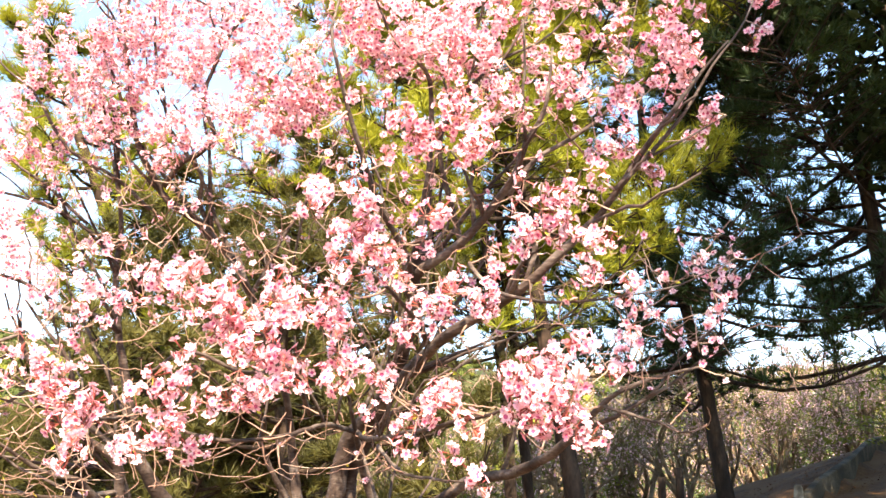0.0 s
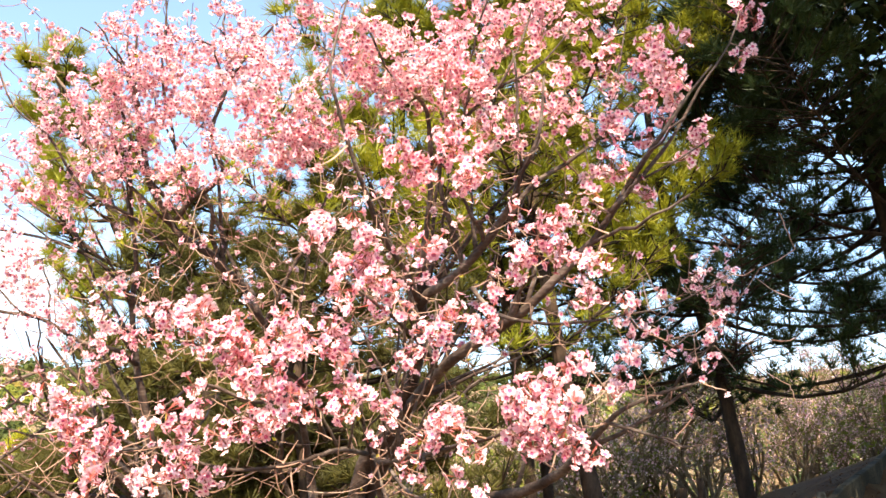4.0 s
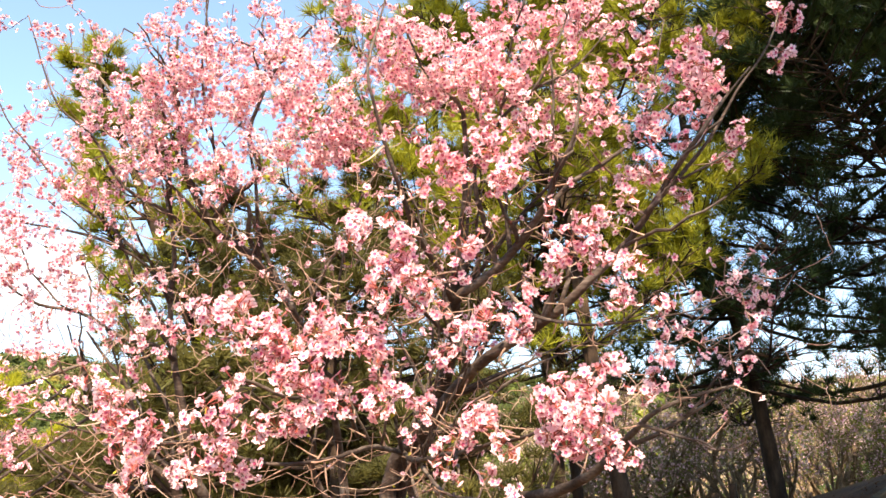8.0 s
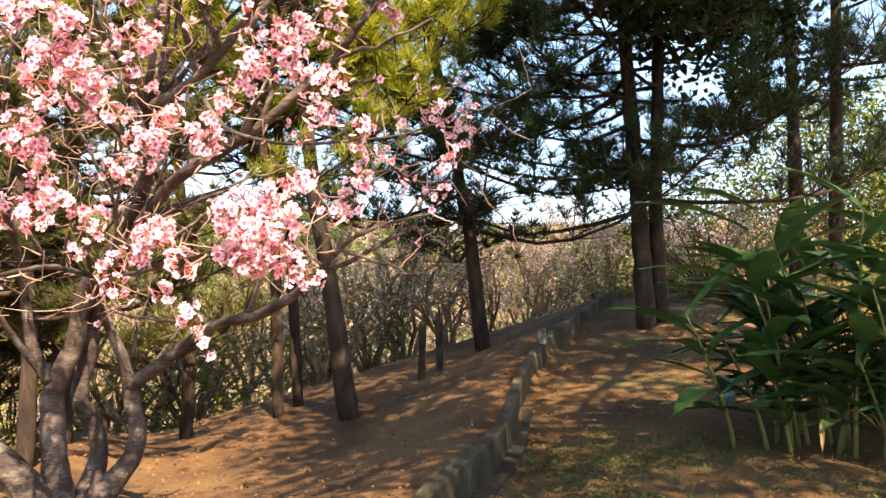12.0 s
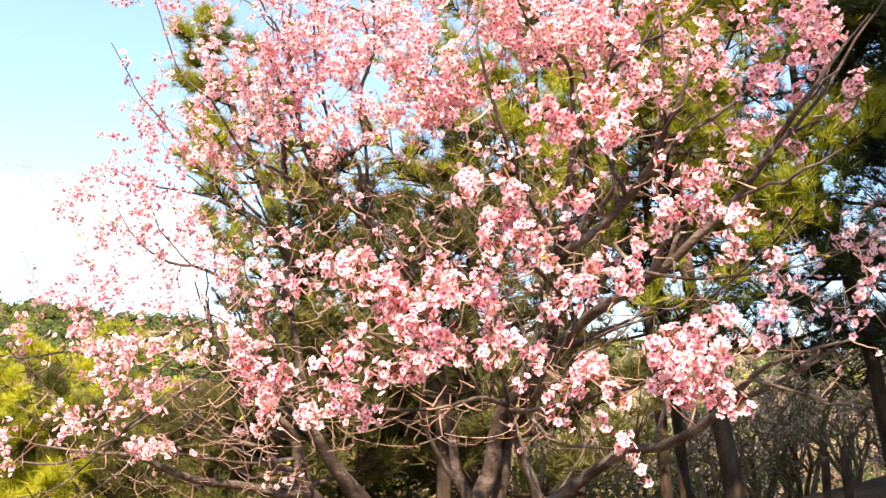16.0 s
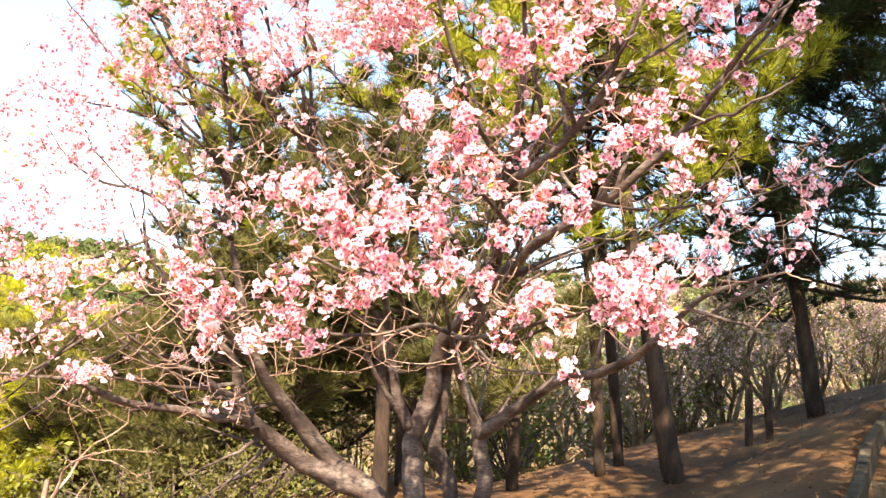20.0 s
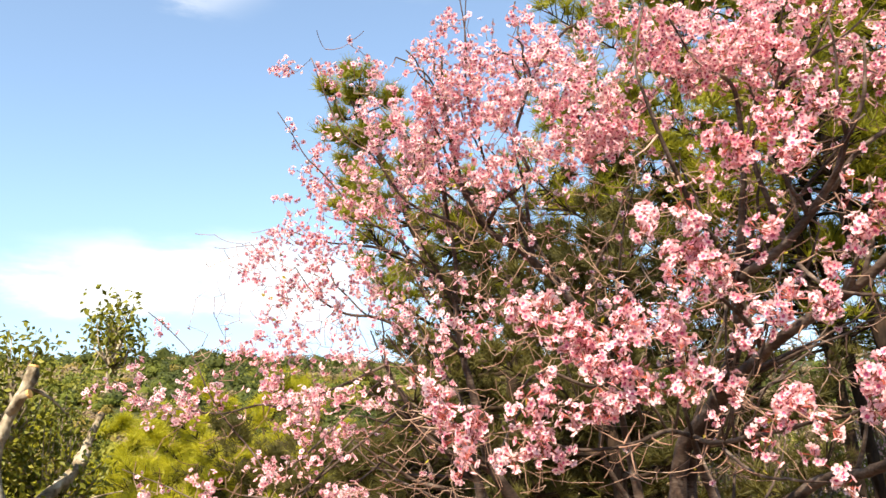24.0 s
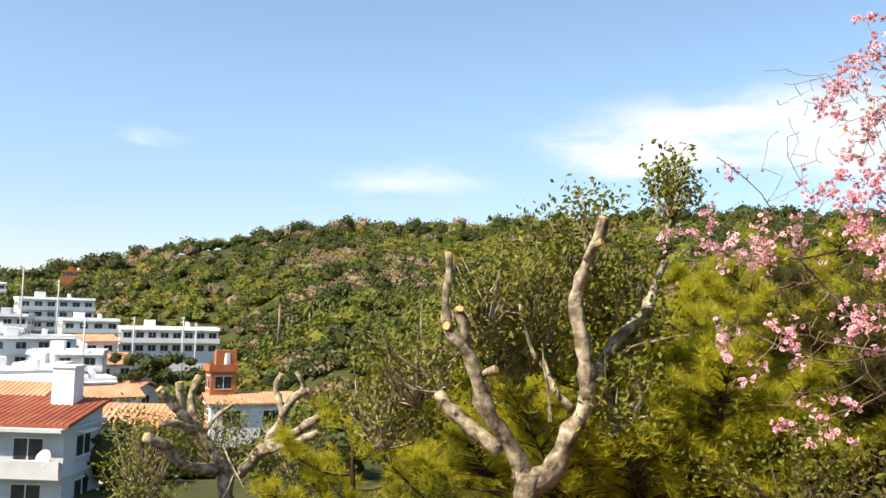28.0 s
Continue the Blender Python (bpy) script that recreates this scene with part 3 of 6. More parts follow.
limb("limb", (-0.05, 4.61, 1.75, .019), (-0.13, 3.96, 1.96, .016), (-0.21, 3.12, 1.97, .011), (-0.36, 2.92, 1.99, .009), (-0.43, 2.60, 1.98, .005))
limb("limb", (-0.13, 3.96, 1.93, .014), (-0.24, 2.94, 1.82, .010), (-0.37, 2.76, 1.86, .008), (-0.45, 2.50, 1.77, .004))
limb("limb", (-0.89, 4.40, 1.72, .016), (-0.87, 3.70, 1.69, .013), (-0.81, 2.92, 1.73, .009), (-0.79, 2.60, 1.74, .004))
limb("limb", (-1.25, 3.95, 2.05, .011), (-1.73, 3.88, 1.86, .009), (-1.87, 3.85, 1.87, .008), (-2.05, 3.80, 1.83, .007), (-2.23, 3.76, 1.85, .006), (-2.40, 3.75, 1.90, .004), (-2.62, 3.74, 2.02, .003))
limb("limb", (-1.16, 4.00, 1.86, .011), (-1.75, 3.92, 1.41, .009), (-2.02, 3.85, 1.36, .007), (-2.18, 3.80, 1.42, .005), (-2.35, 3.80, 1.49, .004), (-2.58, 3.80, 1.57, .003))
limb("limb", (-1.24, 3.95, 2.01, .010), (-1.75, 3.90, 1.56, .008), (-1.93, 3.85, 1.69, .007), (-2.08, 3.80, 1.88, .006), (-2.21, 3.76, 2.15, .004), (-2.43, 3.74, 2.36, .003))
limb("limb", (-1.30, 4.00, 1.59, .009), (-1.75, 3.88, 1.22, .007), (-1.89, 3.82, 1.15, .005), (-2.08, 3.78, 1.05, .003))
limb("limb", (-1.42, 3.90, 1.69, .008), (-1.80, 3.85, 1.31, .006), (-1.96, 3.82, 1.23, .004), (-2.13, 3.80, 1.20, .003))
bloom((-0.65, 3.50, 3.27), 0.35, 0.25, 59, 7)
bloom((-1.01, 3.60, 3.13), 0.29, 0.21, 37, 6)
bloom((-0.41, 3.40, 3.38), 0.16, 0.16, 16, 7)
bloom((-0.89, 3.50, 3.45), 0.08, 0.12, 6, 6)
bloom((-0.14, 2.85, 2.86), 0.31, 0.21, 40, 7)
bloom((-0.09, 2.85, 3.21), 0.10, 0.08, 5, 7)
bloom((0.10, 2.75, 3.09), 0.13, 0.11, 10, 7)
bloom((0.28, 2.75, 2.98), 0.26, 0.17, 32, 7)
bloom((0.74, 2.70, 3.16), 0.14, 0.14, 13, 7)
bloom((0.54, 2.75, 3.14), 0.17, 0.11, 11, 7)
bloom((0.53, 2.67, 2.85), 0.29, 0.14, 24, 7)
bloom((0.95, 2.55, 3.08), 0.07, 0.09, 4, 6)
bloom((0.78, 2.65, 2.83), 0.14, 0.11, 7, 6)
bloom((0.41, 2.33, 2.51), 0.10, 0.07, 7, 9)
bloom((0.23, 2.38, 2.48), 0.12, 0.06, 6, 8)
bloom((-0.23, 3.24, 2.81), 0.26, 0.13, 17, 6)
bloom((-0.64, 3.50, 2.88), 0.35, 0.19, 29, 5)
bloom((-1.11, 3.70, 2.90), 0.35, 0.20, 28, 4)
bloom((-1.60, 3.85, 3.03), 0.19, 0.09, 10, 4)
bloom((-1.52, 3.85, 2.51), 0.28, 0.26, 18, 3)
bloom((-1.29, 3.80, 2.39), 0.23, 0.18, 10, 3)
bloom((-1.71, 3.70, 3.56), 0.05, 0.03, 2, 4)
bloom((-1.51, 3.65, 3.49), 0.06, 0.04, 2, 4)
bloom((-1.58, 3.75, 3.25), 0.15, 0.08, 4, 3)
bloom((-0.79, 3.47, 3.64), 0.03, 0.08, 2, 3)
bloom((-1.18, 3.60, 3.46), 0.04, 0.03, 2, 4)
bloom((1.06, 2.33, 2.75), 0.09, 0.09, 5, 6)
bloom((0.96, 2.38, 2.59), 0.13, 0.08, 5, 6)
bloom((1.13, 2.41, 2.56), 0.05, 0.04, 2, 7)
bloom((1.29, 2.35, 2.95), 0.07, 0.03, 2, 6)
bloom((0.89, 2.46, 2.48), 0.09, 0.05, 3, 6)
bloom((0.75, 2.55, 2.42), 0.09, 0.07, 3, 6)
bloom((1.03, 2.42, 2.85), 0.05, 0.04, 2, 6)
bloom((0.95, 2.51, 2.80), 0.12, 0.08, 3, 4)
bloom((0.65, 2.38, 2.19), 0.14, 0.10, 8, 7)
bloom((0.81, 2.46, 2.18), 0.06, 0.08, 2, 5)
bloom((0.61, 2.38, 2.29), 0.06, 0.04, 2, 6)
bloom((0.75, 2.60, 2.06), 0.12, 0.03, 2, 5)
bloom((0.93, 2.60, 2.05), 0.10, 0.06, 4, 5)
bloom((1.26, 2.75, 2.17), 0.20, 0.10, 10, 3)
bloom((1.20, 2.75, 2.02), 0.20, 0.07, 4, 3)
bloom((0.38, 2.38, 2.02), 0.10, 0.07, 5, 7)
bloom((0.28, 2.12, 2.10), 0.05, 0.04, 2, 10)
bloom((-0.03, 2.38, 2.23), 0.08, 0.03, 2, 8)
bloom((0.06, 2.33, 2.18), 0.06, 0.04, 2, 7)
bloom((0.14, 2.33, 2.09), 0.10, 0.05, 4, 7)
bloom((0.05, 2.33, 2.11), 0.04, 0.02, 2, 7)
bloom((-0.37, 2.35, 2.01), 0.09, 0.06, 5, 9)
bloom((-0.30, 2.40, 1.95), 0.09, 0.08, 4, 7)
bloom((-0.59, 2.76, 2.08), 0.11, 0.09, 6, 6)
bloom((-1.04, 3.60, 2.25), 0.19, 0.14, 9, 4)
bloom((-0.04, 2.33, 1.92), 0.19, 0.09, 10, 6)
bloom((-0.21, 2.45, 1.91), 0.12, 0.08, 7, 7)
bloom((0.09, 2.29, 1.76), 0.08, 0.03, 2, 7)
bloom((0.20, 2.55, 1.97), 0.14, 0.09, 4, 5)
bloom((-0.03, 2.33, 1.80), 0.09, 0.06, 4, 7)
bloom((-0.36, 2.30, 1.74), 0.07, 0.07, 5, 8)
bloom((-0.64, 2.40, 1.72), 0.09, 0.07, 6, 8)
bloom((-0.20, 2.40, 1.74), 0.12, 0.07, 5, 7)
bloom((0.28, 2.29, 1.72), 0.08, 0.07, 3, 6)
bloom((-0.51, 2.35, 1.68), 0.08, 0.05, 3, 8)
bloom((0.55, 2.12, 1.77), 0.09, 0.08, 9, 10)
bloom((0.50, 2.12, 1.69), 0.08, 0.06, 5, 10)
bloom((0.60, 2.12, 1.70), 0.06, 0.06, 4, 9)
bloom((0.75, 2.33, 1.85), 0.05, 0.05, 2, 7)
bloom((0.89, 2.46, 1.84), 0.03, 0.02, 2, 5)
bloom((-1.46, 3.60, 1.91), 0.14, 0.13, 11, 4)
bloom((-1.15, 3.50, 1.85), 0.19, 0.09, 5, 4)
bloom((-0.75, 3.08, 1.98), 0.14, 0.08, 5, 5)
bloom((-1.45, 3.60, 1.73), 0.14, 0.10, 7, 4)
bloom((-1.35, 3.60, 1.51), 0.14, 0.08, 7, 5)
bloom((0.37, 2.33, 1.52), 0.05, 0.05, 2, 6)
bloom((0.31, 2.33, 1.70), 0.08, 0.05, 3, 7)
bloom((-1.56, 3.70, 1.89), 0.22, 0.15, 9, 4)
bloom((-0.44, 2.40, 1.60), 0.06, 0.03, 2, 7)
bloom((-1.56, 3.70, 1.63), 0.20, 0.15, 5, 4)
bloom((0.27, 2.55, 1.81), 0.10, 0.07, 2, 5)
bloom((-0.17, 2.38, 1.80), 0.14, 0.06, 5, 7)
bloom((-0.30, 2.50, 1.66), 0.10, 0.05, 3, 7)
bloom((-2.46, 3.75, 1.93), 0.15, 0.05, 5, 4)
bloom((-2.63, 3.76, 2.01), 0.09, 0.05, 3, 4)
bloom((-2.23, 3.72, 1.93), 0.15, 0.09, 8, 4)
bloom((-2.46, 3.75, 2.06), 0.13, 0.05, 3, 4)
bloom((-2.04, 3.70, 1.98), 0.09, 0.11, 5, 4)
bloom((-2.27, 3.73, 1.85), 0.15, 0.04, 3, 4)
bloom((-1.73, 3.70, 1.88), 0.11, 0.15, 5, 4)
bloom((-2.38, 3.80, 1.49), 0.13, 0.04, 3, 4)
bloom((-2.12, 3.75, 1.51), 0.12, 0.05, 4, 4)
bloom((-2.00, 3.75, 1.40), 0.05, 0.04, 2, 4)
bloom((-2.23, 3.80, 1.29), 0.04, 0.03, 2, 4)
bloom((-2.03, 3.75, 1.18), 0.05, 0.03, 2, 4)
bloom((-2.08, 3.75, 1.07), 0.05, 0.04, 2, 4)
bloom((-1.85, 3.70, 1.06), 0.05, 0.04, 2, 4)
bloom((-1.94, 3.70, 2.14), 0.10, 0.07, 2, 3)
bloom((-1.76, 3.70, 2.20), 0.10, 0.10, 5, 4)
bloom((-1.72, 3.70, 2.57), 0.10, 0.20, 4, 3)
bloom((-2.38, 3.75, 2.28), 0.04, 0.03, 2, 3)
bloom((-1.84, 3.72, 1.22), 0.10, 0.03, 2, 3)
bloom((-1.71, 3.70, 2.70), 0.17, 0.20, 9, 3)
bloom((-1.49, 3.70, 2.80), 0.17, 0.15, 6, 3)
bloom((-1.63, 3.70, 2.37), 0.17, 0.15, 6, 3)
bloom((-1.92, 3.72, 2.54), 0.06, 0.12, 3, 4)
bloom((-1.41, 3.70, 2.51), 0.10, 0.20, 4, 3)
bloom((-1.47, 3.75, 2.13), 0.13, 0.18, 7, 4)
bloom((-1.91, 3.70, 2.17), 0.15, 0.10, 7, 4)
bloom((-1.78, 3.70, 2.35), 0.10, 0.10, 3, 3)
bloom((-1.82, 3.72, 2.67), 0.11, 0.15, 4, 3)
bloom((-1.69, 3.70, 2.12), 0.10, 0.12, 6, 4)
bloom((-1.85, 3.70, 1.94), 0.15, 0.10, 6, 4)
bloom((-1.73, 3.70, 1.56), 0.10, 0.12, 5, 4)
bloom((-1.93, 3.72, 1.56), 0.12, 0.07, 2, 3)


def build_cherry():
    rng = np.random.default_rng(11)
    tree = empty("cherry_tree", (0.12, 5.03, float(ground_z(0.12, 5.03))), "spreading cherry tree full of pink blossom on a leafy slope", "tree")
    at0 = np.array(tree.location)
    nodes = []
    for name, stops in BOUGHS:
        p = spline(stops, 0.06)
        p[:, 3] = np.maximum(p[:, 3] * np.interp(p[:, 3], [0.02, 0.05, 0.08, 0.13], [0.68, 0.88, 0.78, 0.66]), 0.0026)
        p[:, :3] += np.cumsum(rng.normal(0, 0.004, (len(p), 3)), 0) * 0.4
        s = Soup()
        tube(s, p[:, :3] - at0, p[:, 3], 10 if p[0, 3] > 0.04 else 7, 0, 0.05, rng)
        part(name, s.mesh("limb", [BARK], True), tree)
        nodes.append(np.c_[p[:, :3], p[:, 3]])
    stems = np.concatenate([q[len(q) // 3:] for q in nodes])
    stems = stems[stems[:, 3] > 0.007]
    for k in range(110):                      # side branches
        o = stems[rng.integers(len(stems))]
        w = (o[:3] - np.array([0.1, 4.9, 1.2])) * 0.7 + rng.normal(0, 0.5, 3) + np.array([0, 0, 0.35])
        w /= np.linalg.norm(w)
        L = rng.uniform(0.35, 1.0) * (0.4 if o[0] < -1.1 or o[2] > 2.9 or o[1] < 3.1 else 0.85)
        t = np.linspace(0, 1, 9)[:, None]
        p = o[:3] + w * L * t + np.array([0, 0, 0.12 * L]) * t ** 2 + np.cumsum(rng.normal(0, 0.014, (9, 3)), 0) * t
        r = np.linspace(min(0.65 * o[3], 0.013), 0.0035, 9)
        s = Soup()
        tube(s, p - at0, r, 6, 0, 0.05, rng)
        part("branch", s.mesh("branch", [BARK], True), tree)
        nodes.append(np.c_[p, r])
    grown = np.concatenate(nodes)
    grown = grown[grown[:, 3] < 0.036]
    aims = []
    for c, h, n, fl in BLOOMS:
        k = 0
        while k < n * (2.3 if c[2] > 2.45 else 1.5):                   # bunches sit in rows along short sprays
            q = rng.normal(size=3)
            q = q / np.linalg.norm(q) * rng.uniform(0.1, 1.0) ** 0.45
            w = q * np.asarray(h) + np.array([0, -0.05, 0.12]) + rng.normal(0, 0.1, 3)
            w /= np.linalg.norm(w)
            for u in np.arange(rng.integers(1, 5)) * 0.055:
                aims.append((*(np.asarray(c) + q * np.asarray(h) - w * u + rng.normal(0, 0.014, 3)), fl))
                k += 1
    for c, h, n, open_share in (((-0.3, 3.4, 1.8), (0.8, 0.7, 0.35), 480, 0.06), ((0.8, 3.1, 2.0), (0.7, 0.6, 0.35), 330, 0.08), ((-1.4, 3.9, 2.3), (0.4, 0.3, 0.6), 300, 0.3), ((-0.3, 3.6, 2.5), (0.8, 0.5, 0.35), 760, 0.2), ((0.55, 2.9, 2.55), (0.5, 0.4, 0.4), 380, 0.2),
                                ((-1.2, 3.9, 1.5), (0.5, 0.4, 0.25), 330, 0.08), ((-0.6, 3.4, 3.05), (0.7, 0.35, 0.35), 420, 0.3), ((0.4, 2.85, 2.95), (0.55, 0.3, 0.3), 260, 0.3), ((0.0, 3.1, 2.25), (0.7, 0.5, 0.3), 300, 0.12), ((-1.8, 3.75, 2.2), (0.35, 0.2, 0.5), 200, 0.1), ((-2.0, 3.75, 1.5), (0.4, 0.2, 0.35), 130, 0.05)):
        for a in np.asarray(c) + rng.uniform(-1, 1, (n, 3)) * np.asarray(h):      # bare twigs, some with a lone flower or two
            aims.append((*a, -1.0 if rng.random() < open_share else 0))
    aims = np.array(aims)
    order = np.argsort([np.min(np.linalg.norm(grown[:, :3] - a[:3], axis=1)) for a in aims])
    twigs = Soup()
    pos, rad = [*grown[:, :3]], [*grown[:, 3]]
    pos, n = np.vstack([np.array(pos), np.zeros((len(aims) * 8, 3))]), len(pos)
    rad = np.concatenate([rad, np.zeros(len(aims) * 8)])
    for k in order:
        a = aims[k, :3]
        d = np.linalg.norm(pos[:n] - a, axis=1)
        j = int(np.argmin(d + 0.25 * (pos[:n, 2] > a[2] + 0.1)))
        b, L = pos[j], d[j]
        if L < 0.02:
            continue
        mid = (a + b) / 2 + rng.normal(0, 0.055 * L, 3) - np.array([0, 0, 0.08 * L])
        t = np.linspace(0, 1, 7)[:, None]
        p = b * (1 - t) ** 2 + 2 * mid * t * (1 - t) + a * t * t
        p[1:-1] += rng.normal(0, 0.008 * min(L, 0.5), (5, 3))
        r0 = min(0.75 * rad[j], 0.0042 + 0.013 * L)
        r = np.linspace(r0, 0.0019, 7)
        tube(twigs, p - at0, r, 3, 0, cap=False)
        m = 6
        pos[n:n + m], rad[n:n + m] = p[1:], r[1:]
        n += m
    part("twig_tangle", twigs.mesh("twigs", [TWIG], True), tree, "fine reddish-brown twigs", "stuff")
    mats = [PETAL, HEART, CALYX]
    variants = []
    for k in range(16):
        s = Soup()
        count, reach = 7 + k % 6, 0.032 + 0.002 * (k % 8)
        ways = rng.normal(size=(count, 3)) + np.array([0, -0.25, -0.15])
        ways /= np.linalg.norm(ways, axis=1, keepdims=True)
        M = facing(rng, ways, rng.uniform(0.0115, 0.0150, count), 0.35)
        heart = len(FLOWER_V) - 1          # the stalk's foot, one point for the whole bunch
        vs, fs, ms = [np.zeros(3)], [], []
        for m, w in zip(M, ways * reach * rng.uniform(0.55, 1.0, (count, 1))):
            b = len(vs)
            vs += [m @ np.array(v) + w for v in FLOWER_V[:heart]]
            fs += [tuple(0 if i == heart else b + i for i in f) for f in FLOWER_F]
            ms += FLOWER_M
        s.add(vs, fs)
        s.m = [np.array(ms)]
        variants.append(s.mesh("flower_head", mats))
    near = [k for k in np.argsort(aims[:, 1]) if aims[k, 3] > 0][:300]
    rest = Soup()
    chosen = set(int(k) for k in near)
    for k, a in enumerate(aims):
        if k in chosen:
            ob = part("flower_head", variants[rng.integers(16)], tree)
            ob.matrix_local = Matrix.LocRotScale(a[:3] - at0, Euler(rng.uniform(0, 6.28, 3)), Vector([rng.uniform(0.9, 1.15)] * 3))
        elif a[3] < 0:
            cluster(rest, rng, a[:3] - at0, int(rng.integers(1, 4)), 0.018)
        elif a[3]:
            cluster(rest, rng, a[:3] - at0, int(a[3] + rng.integers(1, 5)), rng.uniform(0.028, 0.046))
    part("blossoms", rest.mesh("blossoms", mats), tree, "dense bunches of pink cherry flowers", "stuff")
    leaves = Soup()
    m = 260
    spots = pos[rng.integers(len(grown), n, m)] - at0
    leaves.add_many([(0, 0, 0), (0.3, 0.5, 0.1), (0, 1, 0), (-0.3, 0.5, 0.1)], [(0, 1, 2), (0, 2, 3)], [0, 0], turns(rng, m, rng.uniform(0.015, 0.032, m)), spots)
    part("young_leaves", leaves.mesh("young_leaves", [BUDLEAF]), tree, "small yellow-bronze young leaves", "stuff")


build_cherry()

# ---- pines ----
def needle_tuft(count, width, seed):
    r = np.random.default_rng(seed)
    v, f = [], []
    for k in range(count):
        w = r.normal(size=3)
        w[2] = abs(w[2]) * 0.9 + 0.25
        w /= np.linalg.norm(w)
        sd = np.cross(w, r.normal(size=3))
        sd /= np.linalg.norm(sd)
        b = len(v)
        v += [tuple(sd * width + w * 0.02), tuple(-sd * width + w * 0.02), tuple(w * r.uniform(0.75, 1.1))]
        f.append((b, b + 1, b + 2))
    return v, f


TUFT = needle_tuft(20, 0.026, 5)
SOFT_TUFT = needle_tuft(30, 0.018, 6)


def pine(path, first, reach, count, seed, needles, label, density=1.0, tuft=0.17, name="pine_tree", tilt=0.15, group="", aim=None, bunch=TUFT):
    """A pine along a trunk path of x, y, z, radius; branches from the height first upward."""
    rng = np.random.default_rng(seed)
    p = spline(path, 0.2)
    base = p[0, :3].copy()
    tree = empty(name, base, label, "tree", group)
    s = Soup()
    tube(s, p[:, :3] - base, p[:, 3], 9, 0, 0.07, rng)
    part("trunk", s.mesh("trunk", [PINEBARK], True), tree)
    z = p[:, 2]
    top = z[-1]
    for k in range(count):
        h = first + (top - first) * (k + rng.uniform(0, 0.8)) / count
        i = int(np.clip(np.searchsorted(z, h), 0, len(p) - 1))
        o, r = p[i, :3] - base, p[i, 3]
        a = k * 2.4 + rng.uniform(-0.5, 0.5)
        if aim is not None and rng.random() < 0.6:
            a = aim + rng.uniform(-1.1, 1.1)
        L = reach * (1 - 0.72 * ((h - first) / max(top - first, 0.1)) ** 1.3) * rng.uniform(0.7, 1.15)
        w = np.array([math.sin(a), math.cos(a), tilt + rng.normal(0, 0.08)])
        t = np.linspace(0, 1, 8)[:, None]
        q = o + w * L * t + np.array([0, 0, 0.18 * L]) * t ** 2.5 - np.array([0, 0, 0.10 * L]) * np.sin(t * 3.1) + np.cumsum(rng.normal(0, 0.02 * L, (8, 3)), 0) * t
        s = Soup()
        tube(s, q, np.linspace(min(0.3 * r + 0.006, 0.032), 0.005, 8), 5, 0, cap=False)
        spots, ways = [], []
        for m in range(int((9 + 11 * L) * density)):
            u = rng.uniform(0.25, 1.0) ** 0.7
            c = q[min(int(u * 7), 6)] + (q[min(int(u * 7) + 1, 7)] - q[min(int(u * 7), 6)]) * ((u * 7) % 1)
            sd = np.cross(w, (0, 0, 1)) * rng.choice((-1, 1)) * rng.uniform(0.1, 0.42) * L * (1.15 - 0.7 * u) + w * rng.uniform(0, 0.25) * L * 0.5 + np.array([0, 0, rng.uniform(0, 0.16) * L])
            e = c + sd
            tube(s, np.array([c, e]), [0.009, 0.004], 3, 0, cap=False)
            for f in (1.0, 0.86, 0.7, 0.5)[: 2 + rng.integers(0, 3)]:
                spots.append(c + sd * f + rng.normal(0, 0.03, 3))
                ways.append(sd / np.linalg.norm(sd) * 0.7 + np.array([0, 0, 0.8]))
        br = part("branch", s.mesh("branch", [PINEBARK], True), tree)
        n = Soup()
        n.add_many(*bunch, [0] * len(bunch[1]), facing(rng, ways, rng.uniform(0.75, 1.2, len(spots)) * tuft, 0.35), spots)
        part("needles", n.mesh("needles", [needles]), br, "long soft needles in tufts", "stuff")
    return tree


STAND = [0.05, 0.08]     # where the viewer stands for the bearings below


def polar(az, el, d):
    """The place at an azimuth clockwise from +y, a height angle and a level distance from the eye."""
    a = radians(az)
    return np.array([STAND[0] + d * math.sin(a), STAND[1] + d * math.cos(a), 1.55 + d * math.tan(radians(el))])


def on_ground(az, d, sink=0.05):
    a = radians(az)
    x, y = STAND[0] + d * math.sin(a), STAND[1] + d * math.cos(a)
    return np.array([x, y, float(ground_z(x, y)) - sink])


def trunk_line(*stops):
    """Trunk stops of azimuth, height angle (None: on the ground), distance, radius."""
    return [(*(on_ground(az, d) if el is None else polar(az, el, d)), r) for az, el, d, r in stops]


STAND[:] = 0.22, 0.10
pine(trunk_line((15.8, None, 8, .10), (14.3, 2, 8, .08), (13.2, 8, 8, .07), (12.0, 20, 8, .06), (12, 32, 8, .04), (13, 44, 8, .02)), 3.3, 2.2, 40, 21, NEEDLE, "tall pine with yellow-green needles behind the cherry", 1.0, tuft=0.19)
pine(trunk_line((11.2, None, 8.8, .06), (10.7, 4, 8.8, .058), (9, 18, 8.8, .045), (7, 36, 8.8, .02)), 2.8, 2.2, 26, 22, NEEDLE, "slender pine with a dark trunk on the slope", 1.2, tuft=0.19)
pine(trunk_line((12.5, None, 9.2, .06), (11.8, 3.6, 9.2, .058), (10.5, 16, 9.2, .045), (10, 30, 9.2, .02)), 3.4, 1.8, 14, 23, NEEDLE, "slender pine with a dark trunk on the slope", 1.1, tuft=0.19)
pine(trunk_line((5.4, None, 8.8, .07), (5.4, -1, 8.8, .06), (4, 14, 8.8, .045), (2, 30, 8.8, .02)), 2.2, 2.2, 26, 24, NEEDLE, "slender pine with a dark trunk on the slope", 1.2, tuft=0.19)
